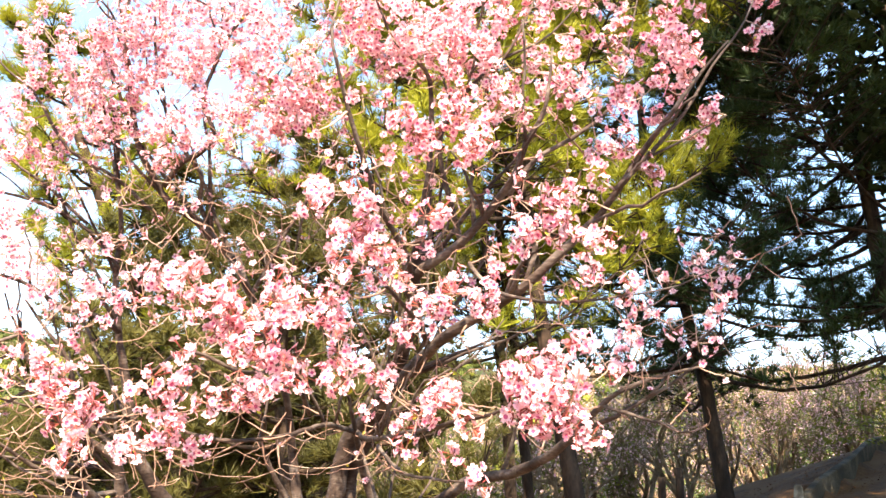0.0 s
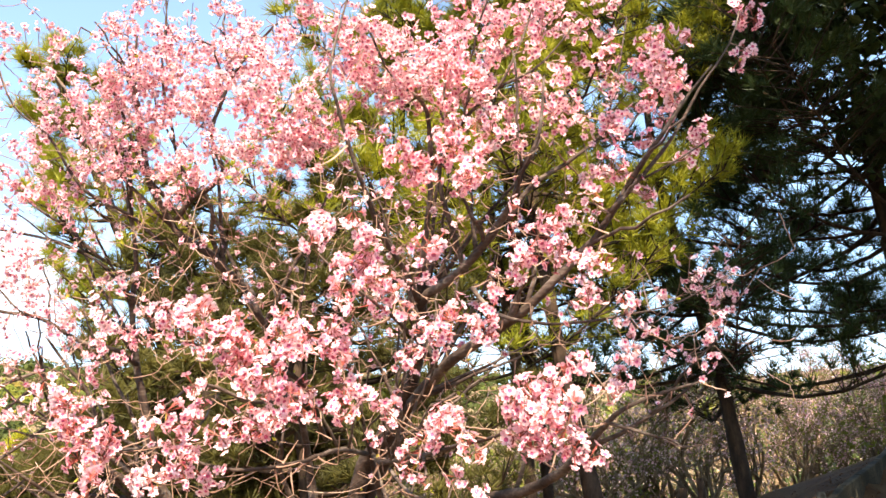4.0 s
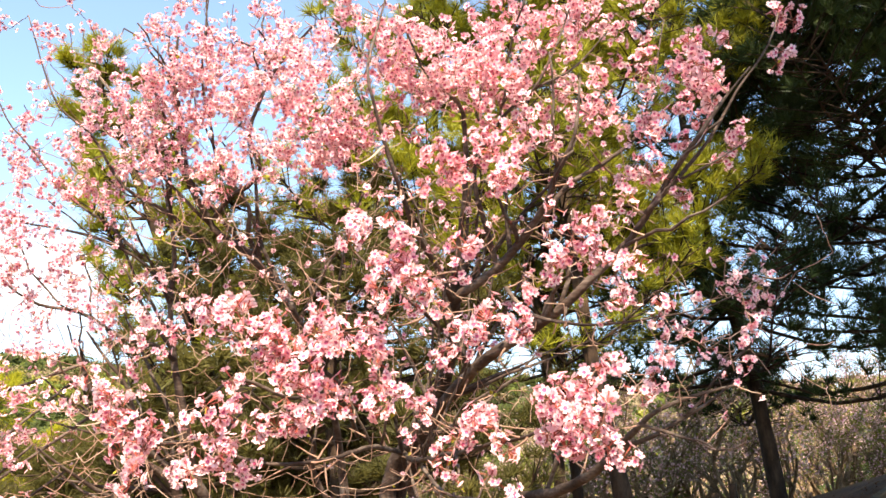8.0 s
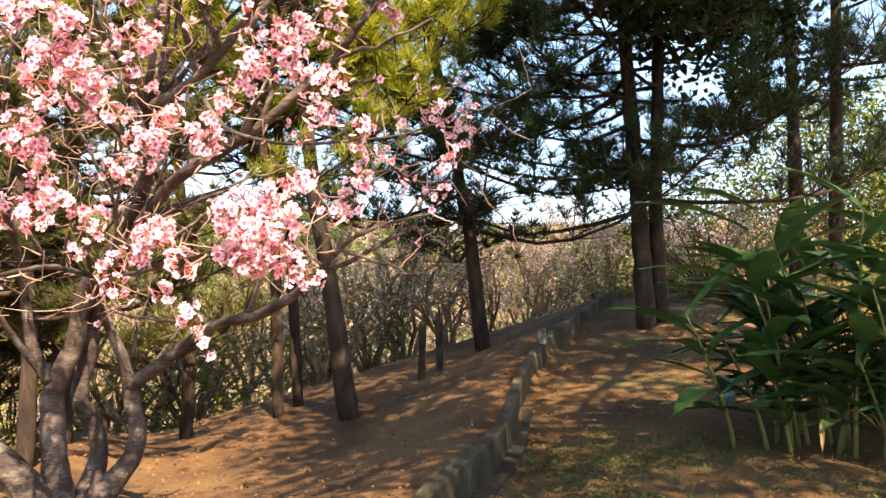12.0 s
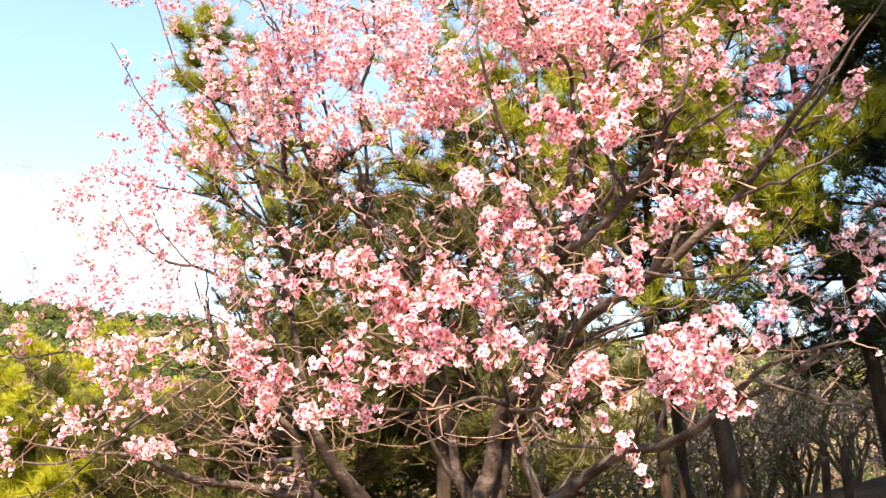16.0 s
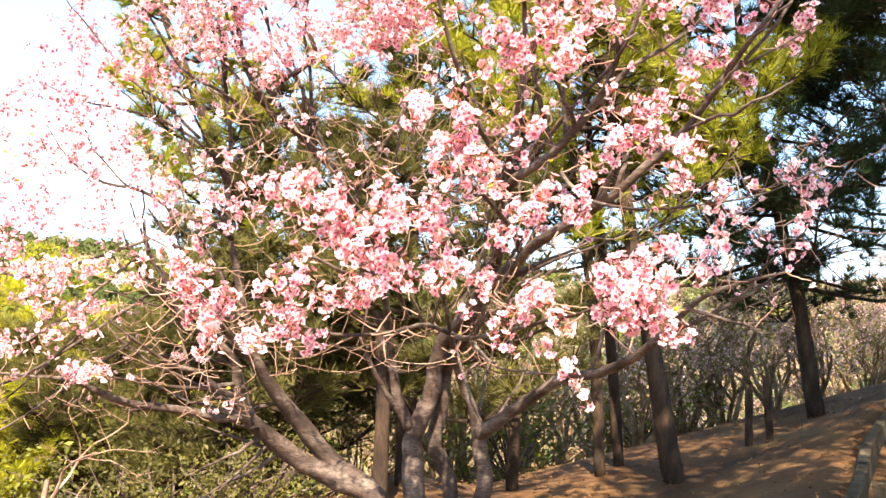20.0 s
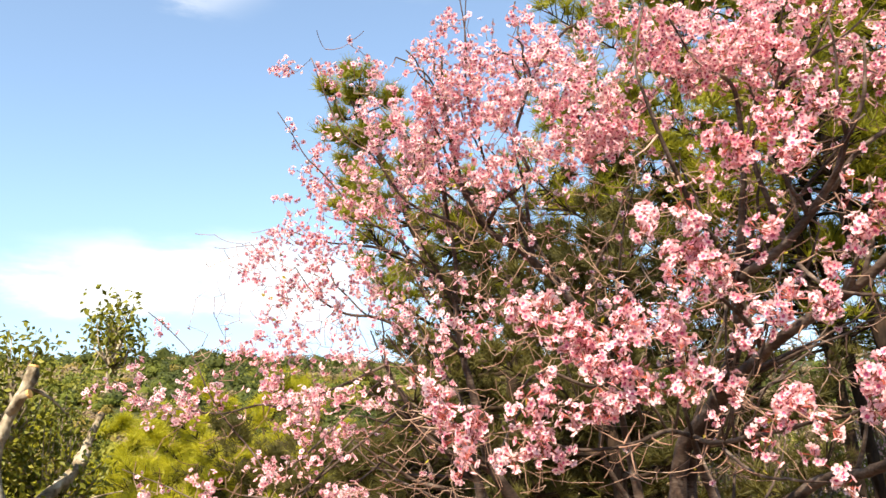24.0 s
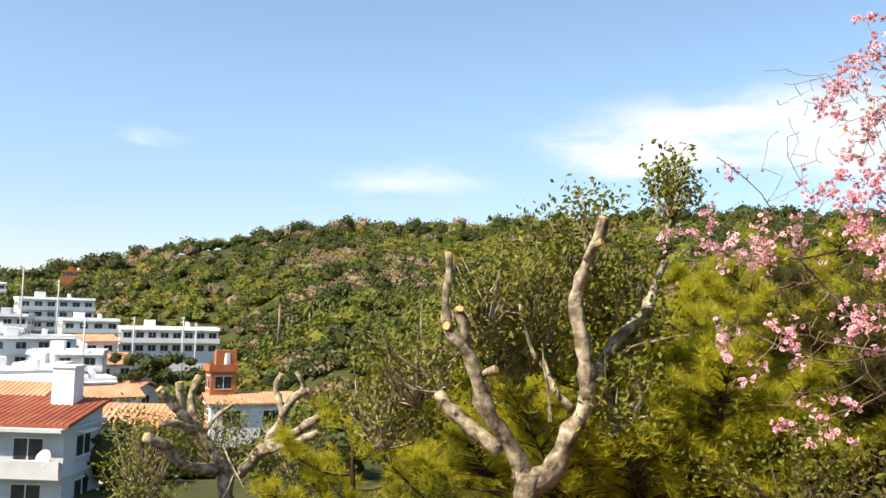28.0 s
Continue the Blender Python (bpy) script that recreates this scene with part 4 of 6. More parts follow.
pine(trunk_line((24.8, None, 11, .105), (24.0, 4, 11, .085), (23.0, 9.5, 11, .075), (21, 20, 11, .055), (20.5, 34, 11, .02)), 2.15, 3.5, 44, 25, NEEDLE_DARK_SHADED, "dark leaning pine with level branches", 1.25, tuft=0.22, tilt=0.03)
pine(trunk_line((35.6, None, 10.5, .125), (35.2, 6, 10.5, .10), (34.4, 18, 10.5, .085), (34, 30, 10.5, .06), (34, 44, 10.5, .03)), 2.5, 3.4, 44, 26, NEEDLE_DARK_SHADED, "tall dark pine with a thick trunk", 1.0, tuft=0.23, tilt=0.05, aim=-1.1)
pine(trunk_line((36.6, None, 10.7, .10), (36.3, 6, 10.7, .085), (36.6, 18, 10.6, .07), (37, 38, 10.6, .03)), 3.2, 3.0, 28, 27, NEEDLE_DARK_SHADED, "tall dark pine beside its twin trunk", 0.9, tuft=0.2, aim=-1.2)
pine(trunk_line((44.9, None, 12, .11), (44.9, 9, 12, .09), (44.5, 34, 12, .04)), 4.2, 2.6, 20, 28, NEEDLE_DARK_SHADED, "dark pine on the bank", 1.3, tuft=0.2)
pine(trunk_line((47.2, None, 12.5, .11), (47.3, 9, 12.5, .09), (48, 34, 12.5, .04)), 4.2, 2.6, 20, 29, NEEDLE_DARK_SHADED, "dark pine on the bank", 1.3, tuft=0.2)
STAND[:] = 0.02, 0.04
pine(trunk_line((-9, None, 9.4, .10), (-9.5, 0, 9.4, .09), (-11.5, 8, 9.4, .08), (-14.6, 15, 9.4, .065), (-17, 20, 9.4, .045), (-20, 25.5, 9.4, .015)), 2.6, 1.25, 36, 30, NEEDLE, "leaning pine behind the blossom", 1.1)
pine(trunk_line((-2.2, None, 6.9, .065), (-2.2, -1, 6.9, .058), (-3, 6, 6.9, .055), (-2, 14, 6.9, .02)), 1.2, 1.0, 18, 34, FOLIAGE_SHADE_TINT, "shaggy pine close behind the cherry with shade-tinted needles", 0.9)
pine(trunk_line((-9, None, 8.4, .1), (-8.5, 6, 8.4, .08), (-8, 17, 8.4, .03)), 0.9, 1.7, 34, 32, FOLIAGE_SHADE_TINT, "pine behind the cherry with shade-tinted needles", 1.3, tilt=0.1)
pine(trunk_line((-0.5, None, 8.2, .1), (-0.5, 6, 8.2, .08), (0, 18, 8.2, .03)), 0.9, 1.7, 34, 33, FOLIAGE_SHADE_TINT, "pine behind the cherry with shade-tinted needles", 1.3, tilt=0.1)
STAND[:] = -0.2, -0.04
for i, (az, el, d, reach, up) in enumerate(((-27, -3, 11, 2.4, 1.2), (-35, -2, 13, 2.6, 1.0), (-41, -7, 11, 2.2, 0.8), (-24, 1, 14, 2.6, 1.0), (-31, -8, 9, 2.0, .6), (-20, -4, 9.5, 2.2, .8), (-49, -9, 12, 2.2, .8), (-14, -4, 10, 2.4, .8), (-54, -11, 12, 2.0, .5), (-38, -11, 9, 1.8, .5), (-8, -3, 11, 2.3, .7), (-30, -1, 15, 2.6, 1), (-44, -10, 10, 1.9, .5), (-37, -6, 9.6, 2.0, .7), (-34, -8, 8.6, 1.7, .7), (-29, -5, 10, 2.1, .7))):
    g = on_ground(az, d)
    tip = polar(az, el + 4, d)
    h = tip[2] - g[2]
    # pines nearest the cherry take the darker copy, shade put into their colour
    pine([(*g, .09), (g[0] + .1, g[1], g[2] + h * .5, .06), (tip[0], tip[1], tip[2], .02)], g[2] + 0.25 * h, reach, 17, 40 + i, NEEDLE_YOUNG if az < -22 else FOLIAGE_SHADE_TINT, "young pine with soft yellow-green needles", 1.9, tuft=0.15, bunch=SOFT_TUFT, group="young pines below the cherry", tilt=0.3)


# ---- far hillside ----
def build_hill():
    rng = np.random.default_rng(3)
    ico = bmesh.new()
    bmesh.ops.create_icosphere(ico, subdivisions=1, radius=1)
    cv = np.array([v.co[:] for v in ico.verts])
    cf = [tuple(v.index for v in f.verts) for f in ico.faces]
    ico.free()
    leaf_v = [(-0.5, -0.35, 0), (0.5, -0.42, 0.08), (0.42, 0.45, -0.06), (-0.4, 0.5, 0.1)]
    soups = [Soup() for _ in HILL]

    def crown(c, R, k, m):
        s = soups[k]
        bump = 1 + rng.normal(0, 0.16, (len(cv), 1))
        flat = rng.uniform(0.62, 0.95)
        s.add(cv * bump * np.array([R, R, R * flat]) * 0.76 + c, cf)
        w = rng.normal(size=(m, 3))
        w[:, 2] = np.abs(w[:, 2]) * 1.1 - 0.2
        w /= np.linalg.norm(w, axis=1, keepdims=True)
        lumps = 1 + 0.16 * np.sin(w @ rng.normal(0, 3.2, (3, 1)) + rng.uniform(0, 6))
        s.add_many(leaf_v, [(0, 1, 2, 3)], [0], facing(rng, w + np.array([0, 0, 0.25]), R * rng.uniform(0.12, 0.24, m), 0.6), c + w * lumps * np.array([R, R, R * flat]) * rng.uniform(0.70, 1.08, (m, 1)))

    n = 0
    while n < 6600:
        az = rng.uniform(-86, 50)
        r = 60 + 400 * rng.random() ** 0.75
        a = radians(az)
        x, y = r * math.sin(a), r * math.cos(a)
        if az < -62 and 45 < r < 280 and rng.random() < 0.5:
            continue
        if az > 0 and rng.random() < 0.65:
            continue
        n += 1
        z = float(ground_z(x, y))
        R = rng.uniform(1.8, 4.3) * (0.7 + 0.3 * r / 400)
        top = r > 385 and rng.random() < 0.22
        R *= 1.3 if top else 1.0
        tint = (0.12 if az > 0 else 0.36) + 0.75 * noise.noise((x * 0.011, y * 0.011, 2.0)) + rng.normal(0, 0.2)
        dry = noise.noise((x * 0.02, y * 0.02, 9.0)) > 0.18 and rng.random() < 0.4 or rng.random() < (0.25 if az > 0 else 0.05)
        k = 4 if dry else 0 if top else int(np.clip(tint * 4.2, 0, 3))
        crown(np.array([x, y, z + R * (0.85 if top else 0.55)]), R, k, 150 if r < 140 else 105 if r < 260 else 75)
    for q in range(16):                      # dark grove among the houses
        crown(polar(-68.8 + 4.2 * (q % 8) / 7 + rng.normal(0, 0.15), -3.5 - 0.9 * (q // 8) + rng.normal(0, 0.2), 150 + rng.uniform(-4, 4)), rng.uniform(1.4, 2.2), 0, 90)
    for k, s in enumerate(soups):
        ob = new("hillside_trees", s.mesh("hillside_trees", [HILL[k]]))
        tagged(ob, ("dark evergreen", "mid-green", "light green", "olive-coloured", "leafless brown")[k] + " tree crowns covering the far hillside", "woodland", kind="stuff")


build_hill()


# ---- big shade tree ----
LEAF_V = [(0, 0, 0), (0.24, 0.35, 0.06), (0.2, 0.7, 0.05), (0, 1, -0.05), (-0.2, 0.7, 0.05), (-0.24, 0.35, 0.06), (0, 0.5, 0)]
LEAF_F = [(0, 1, 6), (1, 2, 6), (2, 3, 6), (3, 4, 6), (4, 5, 6), (5, 0, 6)]
LEAF4_V = [(0, 0, 0), (0.26, 0.5, 0.08), (0, 1, 0), (-0.26, 0.5, 0.08)]
LEAF4_F = [(0, 1, 2), (0, 2, 3)]


def leaf_cloud(rng, centre, half, count, size, hollow=0.3, loose=1.9):
    """Places and turns for leaves gathered in sprays inside an ellipsoid."""
    sprays = max(6, count // 22)
    q = rng.normal(size=(sprays, 3))
    q = q / np.linalg.norm(q, axis=1, keepdims=True) * (hollow + (1 - hollow) * rng.random((sprays, 1)) ** 0.5)
    c = np.asarray(centre) + q * np.asarray(half)
    at = c[rng.integers(0, sprays, count)] + rng.normal(0, size * loose, (count, 3))
    return facing(rng, rng.normal(size=(count, 3)) + np.array([0, 0, 0.6]), rng.uniform(0.7, 1.25, count) * size, 0.5), at, c


def build_shade_tree():
    rng = np.random.default_rng(77)
    base = np.array([6.4, 0.6, float(ground_z(6.4, 0.6)) - 0.05])
    tree = empty("broadleaf_tree", base, "large dark evergreen tree overhanging the path, with unseen boughs added for shade", "tree")
    limbs = [[(6.4, 0.6, base[2], .26), (6.3, 1.0, 2.5, .22), (6.0, 1.6, 4.6, .19), (5.0, 2.6, 6.6, .12), (4.0, 3.0, 7.8, .06), (2.8, 1.8, 8.0, .03), (2.2, 0.6, 8.1, .012)],
             [(6.1, 1.4, 4.0, .14), (6.5, 3.4, 5.4, .11), (6.6, 5.4, 6.0, .08), (6.2, 7.2, 6.1, .05), (5.6, 8.2, 5.9, .02)],
             ]
    limbs += [[(6.0, 1.7, 4.8, .13), (7.2, 4.0, 6.5, .09), (8.2, 6.4, 7.2, .05), (8.6, 8.0, 7.2, .02)],
             [(5.6, 2.1, 5.6, .12), (5.0, 4.6, 7.2, .08), (4.6, 6.6, 7.4, .05), (4.4, 8.0, 7.2, .02)],
             [(5.2, 2.5, 6.3, .1), (4.6, 0.8, 7.6, .06), (3.4, -0.8, 8.1, .04), (2.2, -2.6, 7.8, .02)],
             [(6.1, 1.5, 4.4, .1), (5.4, -0.6, 6.8, .06), (4.4, -2.4, 8.0, .02)]]
    for i, l in enumerate(limbs):
        p = spline(l, 0.3)
        s = Soup()
        tube(s, p[:, :3] - base, p[:, 3], 8, 0, 0.06, rng)
        part("trunk" if i == 0 else "limb", s.mesh("limb", [PINEBARK], True), tree)
    # sprays high out of view, added to throw shade on the bank and pines
    clouds = [((1.75, 0.6, 7.6), (0.8, 1.2, 0.5), 700), ((2.6, -1.2, 8.0), (1.7, 1.6, 0.8), 1265), ((2.4, 1.2, 8.0), (1.2, 1.3, 0.7), 1380), ((4.4, -2.6, 8.0), (1.6, 1.5, 0.8), 1000), ((4.6, 0.4, 8.3), (1.9, 1.6, 0.9), 2185),
              ]
    clouds += [((4.2, 3.2, 8.2), (1.5, 2.0, 1.0), 2300), ((5.8, 5.4, 6.6), (1.9, 2.4, 1.1), 4300), ((7.8, 6.6, 6.9), (1.8, 2.2, 1.3), 3400), ((4.9, 7.2, 7.2), (1.5, 1.7, 1.0), 2900),
              # the next three are unseen too, set along the sun's line to shade the slope
              ((1.65, -1.3, 7.7), (0.9, 1.6, 0.6), 1265), ((1.65, -3.2, 7.8), (1.1, 1.2, 0.6), 1200), ((3.0, -3.0, 8.0), (1.2, 1.0, 0.7), 700), ((6.0, 7.4, 5.4), (1.0, 1.0, 0.9), 1500), ((7.6, 4.0, 7.8), (2.2, 2.4, 1.2), 1800), ((7.2, 8.4, 5.2), (1.3, 0.9, 0.9), 1500)]
    twigs = Soup()
    for c, h, n in clouds:
        s = Soup()
        M, at, cc = leaf_cloud(rng, c, h, int(n * 1.35), 0.15)
        s.add_many(LEAF4_V, LEAF4_F, [0, 0], M, at - base)
        part("foliage", s.mesh("foliage", [LEAF_DARK]), tree, "dark glossy leaves", "stuff")
        for q in cc[::2]:
            m = np.asarray(c) * 0.6 + q * 0.4 + rng.normal(0, 0.15, 3)
            tube(twigs, np.array([np.asarray(c), m, q]) - base, [0.018, 0.012, 0.005], 4, 0, cap=False)
    part("twig_tangle", twigs.mesh("twigs", [PINEBARK]), tree, "thin dark twigs", "stuff")


LEAF_DARK = material("dark_leaf", [(0.012, 0.02, 0.007), (0.028, 0.042, 0.012), (0.06, 0.075, 0.02)], 2, 0.5, 0, 20, translucent=0.15, island=0.5, spec=0.15)
build_shade_tree()


# ---- kerb, path, stakes ----
STAND[:] = 0.22, 0.10
def build_kerb():
    kerb = empty("kerb", (kerb_x(4.0), 4.0, float(ground_z(kerb_x(4.0), 4.0))), "weathered concrete kerb wall, darkened for tree shade, curving up the slope", "kerb", kind="structure")
    base = np.array(kerb.location)
    rng = np.random.default_rng(8)
    y = 1.8
    while y < 14.5:
        y2 = y + 0.5
        a = np.array([kerb_x(y + 0.002), y + 0.002])
        b = np.array([kerb_x(y2 - 0.002), y2 - 0.002])
        d = (b - a) / np.linalg.norm(b - a)
        nrm = np.array([d[1], -d[0]])
        za, zb = (float(ground_z(*(q + nrm * 0.16))) for q in (a, b))
        s = Soup()
        up = 0.235 + rng.normal(0, 0.002)
        prof = ((0.042, -0.2), (0.042, up - 0.012), (0.032, up), (-0.032, up), (-0.042, up - 0.012), (-0.042, -0.2))
        v = [(*(q + nrm * o), z + h) for q, z in ((a, za), (b, zb)) for o, h in prof]
        n = len(prof)
        s.add(np.array(v) - base, [(k, (k + 1) % n, n + (k + 1) % n, n + k) for k in range(n)] + [tuple(range(n))[::-1], tuple(range(n, 2 * n))])
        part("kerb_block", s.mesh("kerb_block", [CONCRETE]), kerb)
        y = y2
    s = Soup()
    ys = np.linspace(2.2, 6.6, 40)
    v, f = [], []
    for yy in ys:
        q = np.array([kerb_x(yy), yy])
        for o in (0.046, 0.14):
            w = q + np.array([0.82, -0.55]) * o
            z = float(ground_z(*(q + np.array([0.82, -0.55]) * 0.13)))
            v += [(*w, z - 0.05), (*w, z + 0.035)]
    for i in range(len(ys) - 1):
        a = 4 * i
        f += [(a + 1, a + 5, a + 7, a + 3), (a + 3, a + 7, a + 6, a + 2), (a + 1, a, a + 4, a + 5)]
    s.add(np.array(v) - base, f)
    part("gutter", s.mesh("gutter", [CONCRETE]), kerb, "narrow dark concrete gutter")


build_kerb()


def build_path():
    pts = spline([(-9, -5.5), (-4, -2.6), (0, -0.2), (3.6, 1.9), (7, 3.2), (12, 4.2)], 0.4)
    d = np.gradient(pts, axis=0)
    d /= np.linalg.norm(d, axis=1, keepdims=True)
    nrm = np.stack([-d[:, 1], d[:, 0]], -1)
    s = Soup()
    v, f = [], []
    m = 9
    for q, w in zip(pts, nrm):
        for k in range(m):
            e = q + w * (-0.95 + 1.9 * k / (m - 1))
            v.append((*e, float(ground_z(*e)) + 0.075))
        for k in (0, m - 1):
            e = q + w * (-0.95 + 1.9 * k / (m - 1))
            v.append((*e, float(ground_z(*e)) - 0.2))
    n = m + 2
    for i in range(len(pts) - 1):
        for k in range(m - 1):
            f.append((i * n + k, (i + 1) * n + k, (i + 1) * n + k + 1, i * n + k + 1))
        f.append((i * n, i * n + m, (i + 1) * n + m, (i + 1) * n))
        f.append((i * n + m - 1, (i + 1) * n + m - 1, (i + 1) * n + m + 1, i * n + m + 1))
    s.add(v, f)
    tagged(new("pavement", s.mesh("pavement", [ASPHALT], True)), "worn grey concrete footpath", "path", kind="structure")


build_path()
# upright block added at the kerb's sunlit corner, its pale colour standing for the sun
_k = np.array([kerb_x(8.0) + 0.02, 8.0])
_z = float(ground_z(_k[0] + 0.1, _k[1] - 0.1))
marker = empty("pale_kerb_block", (_k[0], _k[1], _z + 0.23), "small pale block added at the kerb's sunlit corner", "marker")
_s = Soup()
tube(_s, np.array([(0, 0, 0), (0, 0, 0.02), (0.004, 0, 0.15), (0.004, 0, 0.17)]), [0.046, 0.048, 0.042, 0.03], 8, 0, 0.05, np.random.default_rng(5))
part("block", _s.mesh("block", [PALEBARK]), marker)
for az, d, h, lean in ((20.6, 9.3, 0.62, 0.02), (21.9, 9.3, 0.66, -0.02)):
    g = on_ground(az, d, 0.1)
    st = empty("stake", g, "short weathered wooden stake in the slope", "stake", "wooden stakes")
    s = Soup()
    p = np.array([(0, 0, 0), (lean * 0.5, 0, h * 0.5), (lean, 0, h + 0.1)])
    tube(s, spline(p, 0.1), np.full(len(spline(p, 0.1)), 0.042), 8, 0, 0.05, np.random.default_rng(int(az * 10)))
    part("post", s.mesh("post", [PINEBARK], True), st)


# ---- ginger clump ----
def build_ginger():
    rng = np.random.default_rng(19)
    c = on_ground(45.6, 6.1, 0.02)
    clump = empty("ginger_plant", c, "large clump of shell ginger with broad green leaves", "plant")
    prof = [(0, .010), (.12, .055), (.3, .095), (.5, .105), (.7, .088), (.87, .05), (1, .002)]
    variants = []
    for k in range(6):
        s = Soup()
        droop, v, f = rng.uniform(0.12, 0.5), [], []
        fold = rng.uniform(0.12, 0.4)
        for t, wd in prof:
            z = 0.12 * t - droop * t * t
            wv = 0.012 * math.sin(9 * t + k)
            v += [(-wd, t, z + wd * fold + wv), (-wd * 0.5, t, z + wd * fold * 0.55), (0, t, z), (wd * 0.5, t, z + wd * fold * 0.55), (wd, t, z + wd * fold - wv)]
        for i in range(len(prof) - 1):
            for j in range(4):
                a = 5 * i + j
                f.append((a, a + 1, a + 6, a + 5))
        s.add(v, f)
        variants.append(s.mesh("leaf", [GINGER], True))
    for k in range(24):
        a = rng.uniform(0, 6.283)
        o = np.array([math.sin(a), math.cos(a), 0]) * rng.uniform(0.05, 0.6)
        lean = np.array([-0.75, -0.15, 0]) * rng.uniform(0.1, 1.0) if k % 2 else np.array([math.sin(a), math.cos(a), 0]) * rng.uniform(0.1, 0.6)
        H = rng.uniform(0.6, 1.55)
        t = np.linspace(0, 1, 8)[:, None]
        q = o + lean * H * 0.75 * t ** 1.4 + np.array([0, 0, H]) * t
        s = Soup()
        tube(s, q, np.linspace(0.016, 0.006, 8), 6, 0)
        part("stem", s.mesh("stem", [STEM], True), clump)
        side = rng.uniform(0, 6.28)
        for m in range(9):
            u = 0.3 + 0.7 * m / 8
            at = q[int(u * 7)] if m < 8 else q[-1]
            dirn = side + (m % 2) * math.pi + rng.normal(0, 0.35)
            w = np.array([math.sin(dirn), math.cos(dirn), rng.uniform(0.0, 0.35) + 0.45 * u]) + lean * 0.4
            ob = part("leaf", variants[rng.integers(6)], clump)
            wv = Vector(w).normalized()
            sd = wv.cross(Vector((0, 0, 1))).normalized()
            up = sd.cross(wv)
            L = rng.uniform(0.55, 0.85) * (0.8 if m < 2 else 1)
            M = Matrix((sd, wv, up)).transposed().to_4x4()
            ob.matrix_local = Matrix.Translation(at.tolist()) @ M @ Matrix.Diagonal((L, L, L, 1))
    dead = []
    for k in range(3):
        me = variants[k].copy()
        me.materials.clear()
        me.materials.append(DRYLEAF)
        dead.append(me)
    for k in range(10):
        a = rng.uniform(0, 6.283)
        o = np.array([math.sin(a), math.cos(a), 0]) * rng.uniform(0.2, 0.5) + np.array([0, -0.1, rng.uniform(0.22, 0.45)])
        ob = part("dead_leaf", dead[k % 3], clump, "withered straw-coloured leaf")
        wv = Vector((math.sin(a) * 0.9, math.cos(a) * 0.9 - 0.2, -rng.uniform(0.15, 0.55))).normalized()
        sd = wv.cross(Vector((0, 0, 1))).normalized()
        M = Matrix((sd, wv, sd.cross(wv))).transposed().to_4x4()
        L = rng.uniform(0.2, 0.36)
        ob.matrix_local = Matrix.Translation(o.tolist()) @ M @ Matrix.Diagonal((L * 0.45, L, L, 1))


build_ginger()


# ---- bare shrubs and thickets ----
def shrub(base, height, seed, bloom, leaf, label, spread=0.5, stems=4, name="bare_tree", group="", bark=None, depth=4, droop=0.0, category="tree", bunch=None):
    rng = np.random.default_rng(seed)
    tree = empty(name, base, label, category, group)
    twigs, ends = Soup(), []

    def grow(p, w, L, r, level, soup):
        n = 5 if level < 2 else 3
        pts, q = [p], p.copy()
        for _ in range(n):
            w = w + rng.normal(0, 0.16, 3) + np.array([0, 0, 0.05 - droop * (level > 1)])
            w /= np.linalg.norm(w)
            q = q + w * L / n
            pts.append(q.copy())
        tube(soup, np.array(pts), np.linspace(r, r * 0.55, n + 1), 6 if level < 2 else 3, 0, cap=False)
        if level >= depth:
            ends.append(q)
            return
        for _ in range(rng.integers(2, 4) + (level == depth - 1)):
            i = rng.integers(n - 1 if n < 5 else 2, n + 1)
            v = w + rng.normal(0, spread, 3)
            v /= np.linalg.norm(v)
            grow(pts[i], v, L * rng.uniform(0.55, 0.8), r * rng.uniform(0.45, 0.62), level + 1, twigs)
        ends.append(q)

    for k in range(stems):
        a = k * 6.283 / stems + rng.uniform(-0.5, 0.5)
        s = Soup()
        o = np.array([math.sin(a), math.cos(a), 0]) * 0.06
        grow(o, np.array([math.sin(a) * spread, math.cos(a) * spread, 1.0]), height * rng.uniform(0.35, 0.5), 0.018 * height, 0, s)
        part("stem", s.mesh("stem", [bark or PINEBARK], True), tree)
    part("twig_tangle", twigs.mesh("twigs", [bark or TWIG]), tree, "tangle of thin bare twigs", "stuff")
    ends = np.array(ends)
    for count, mat, size, nm, lb in ((bloom, FARPETAL, 0.028, "blossoms", "scattered pink blossom"), (leaf, FRESH, 0.05, "leaves", "sparse yellow-green leaves")):
        if count:
            s = Soup()
            at = ends[rng.integers(0, len(ends), count)] + rng.normal(0, 0.07, (count, 3))
            s.add_many(LEAF4_V if size > 0.03 else [(0, 0, 0), (0.6, 0.5, 0.2), (0, 1, 0), (-0.6, 0.5, 0.2)], LEAF4_F, [0, 0], turns(rng, count, rng.uniform(0.8, 1.4, count) * size), at)
            part(nm, s.mesh(nm, [mat]), tree, lb, "stuff")
    return tree


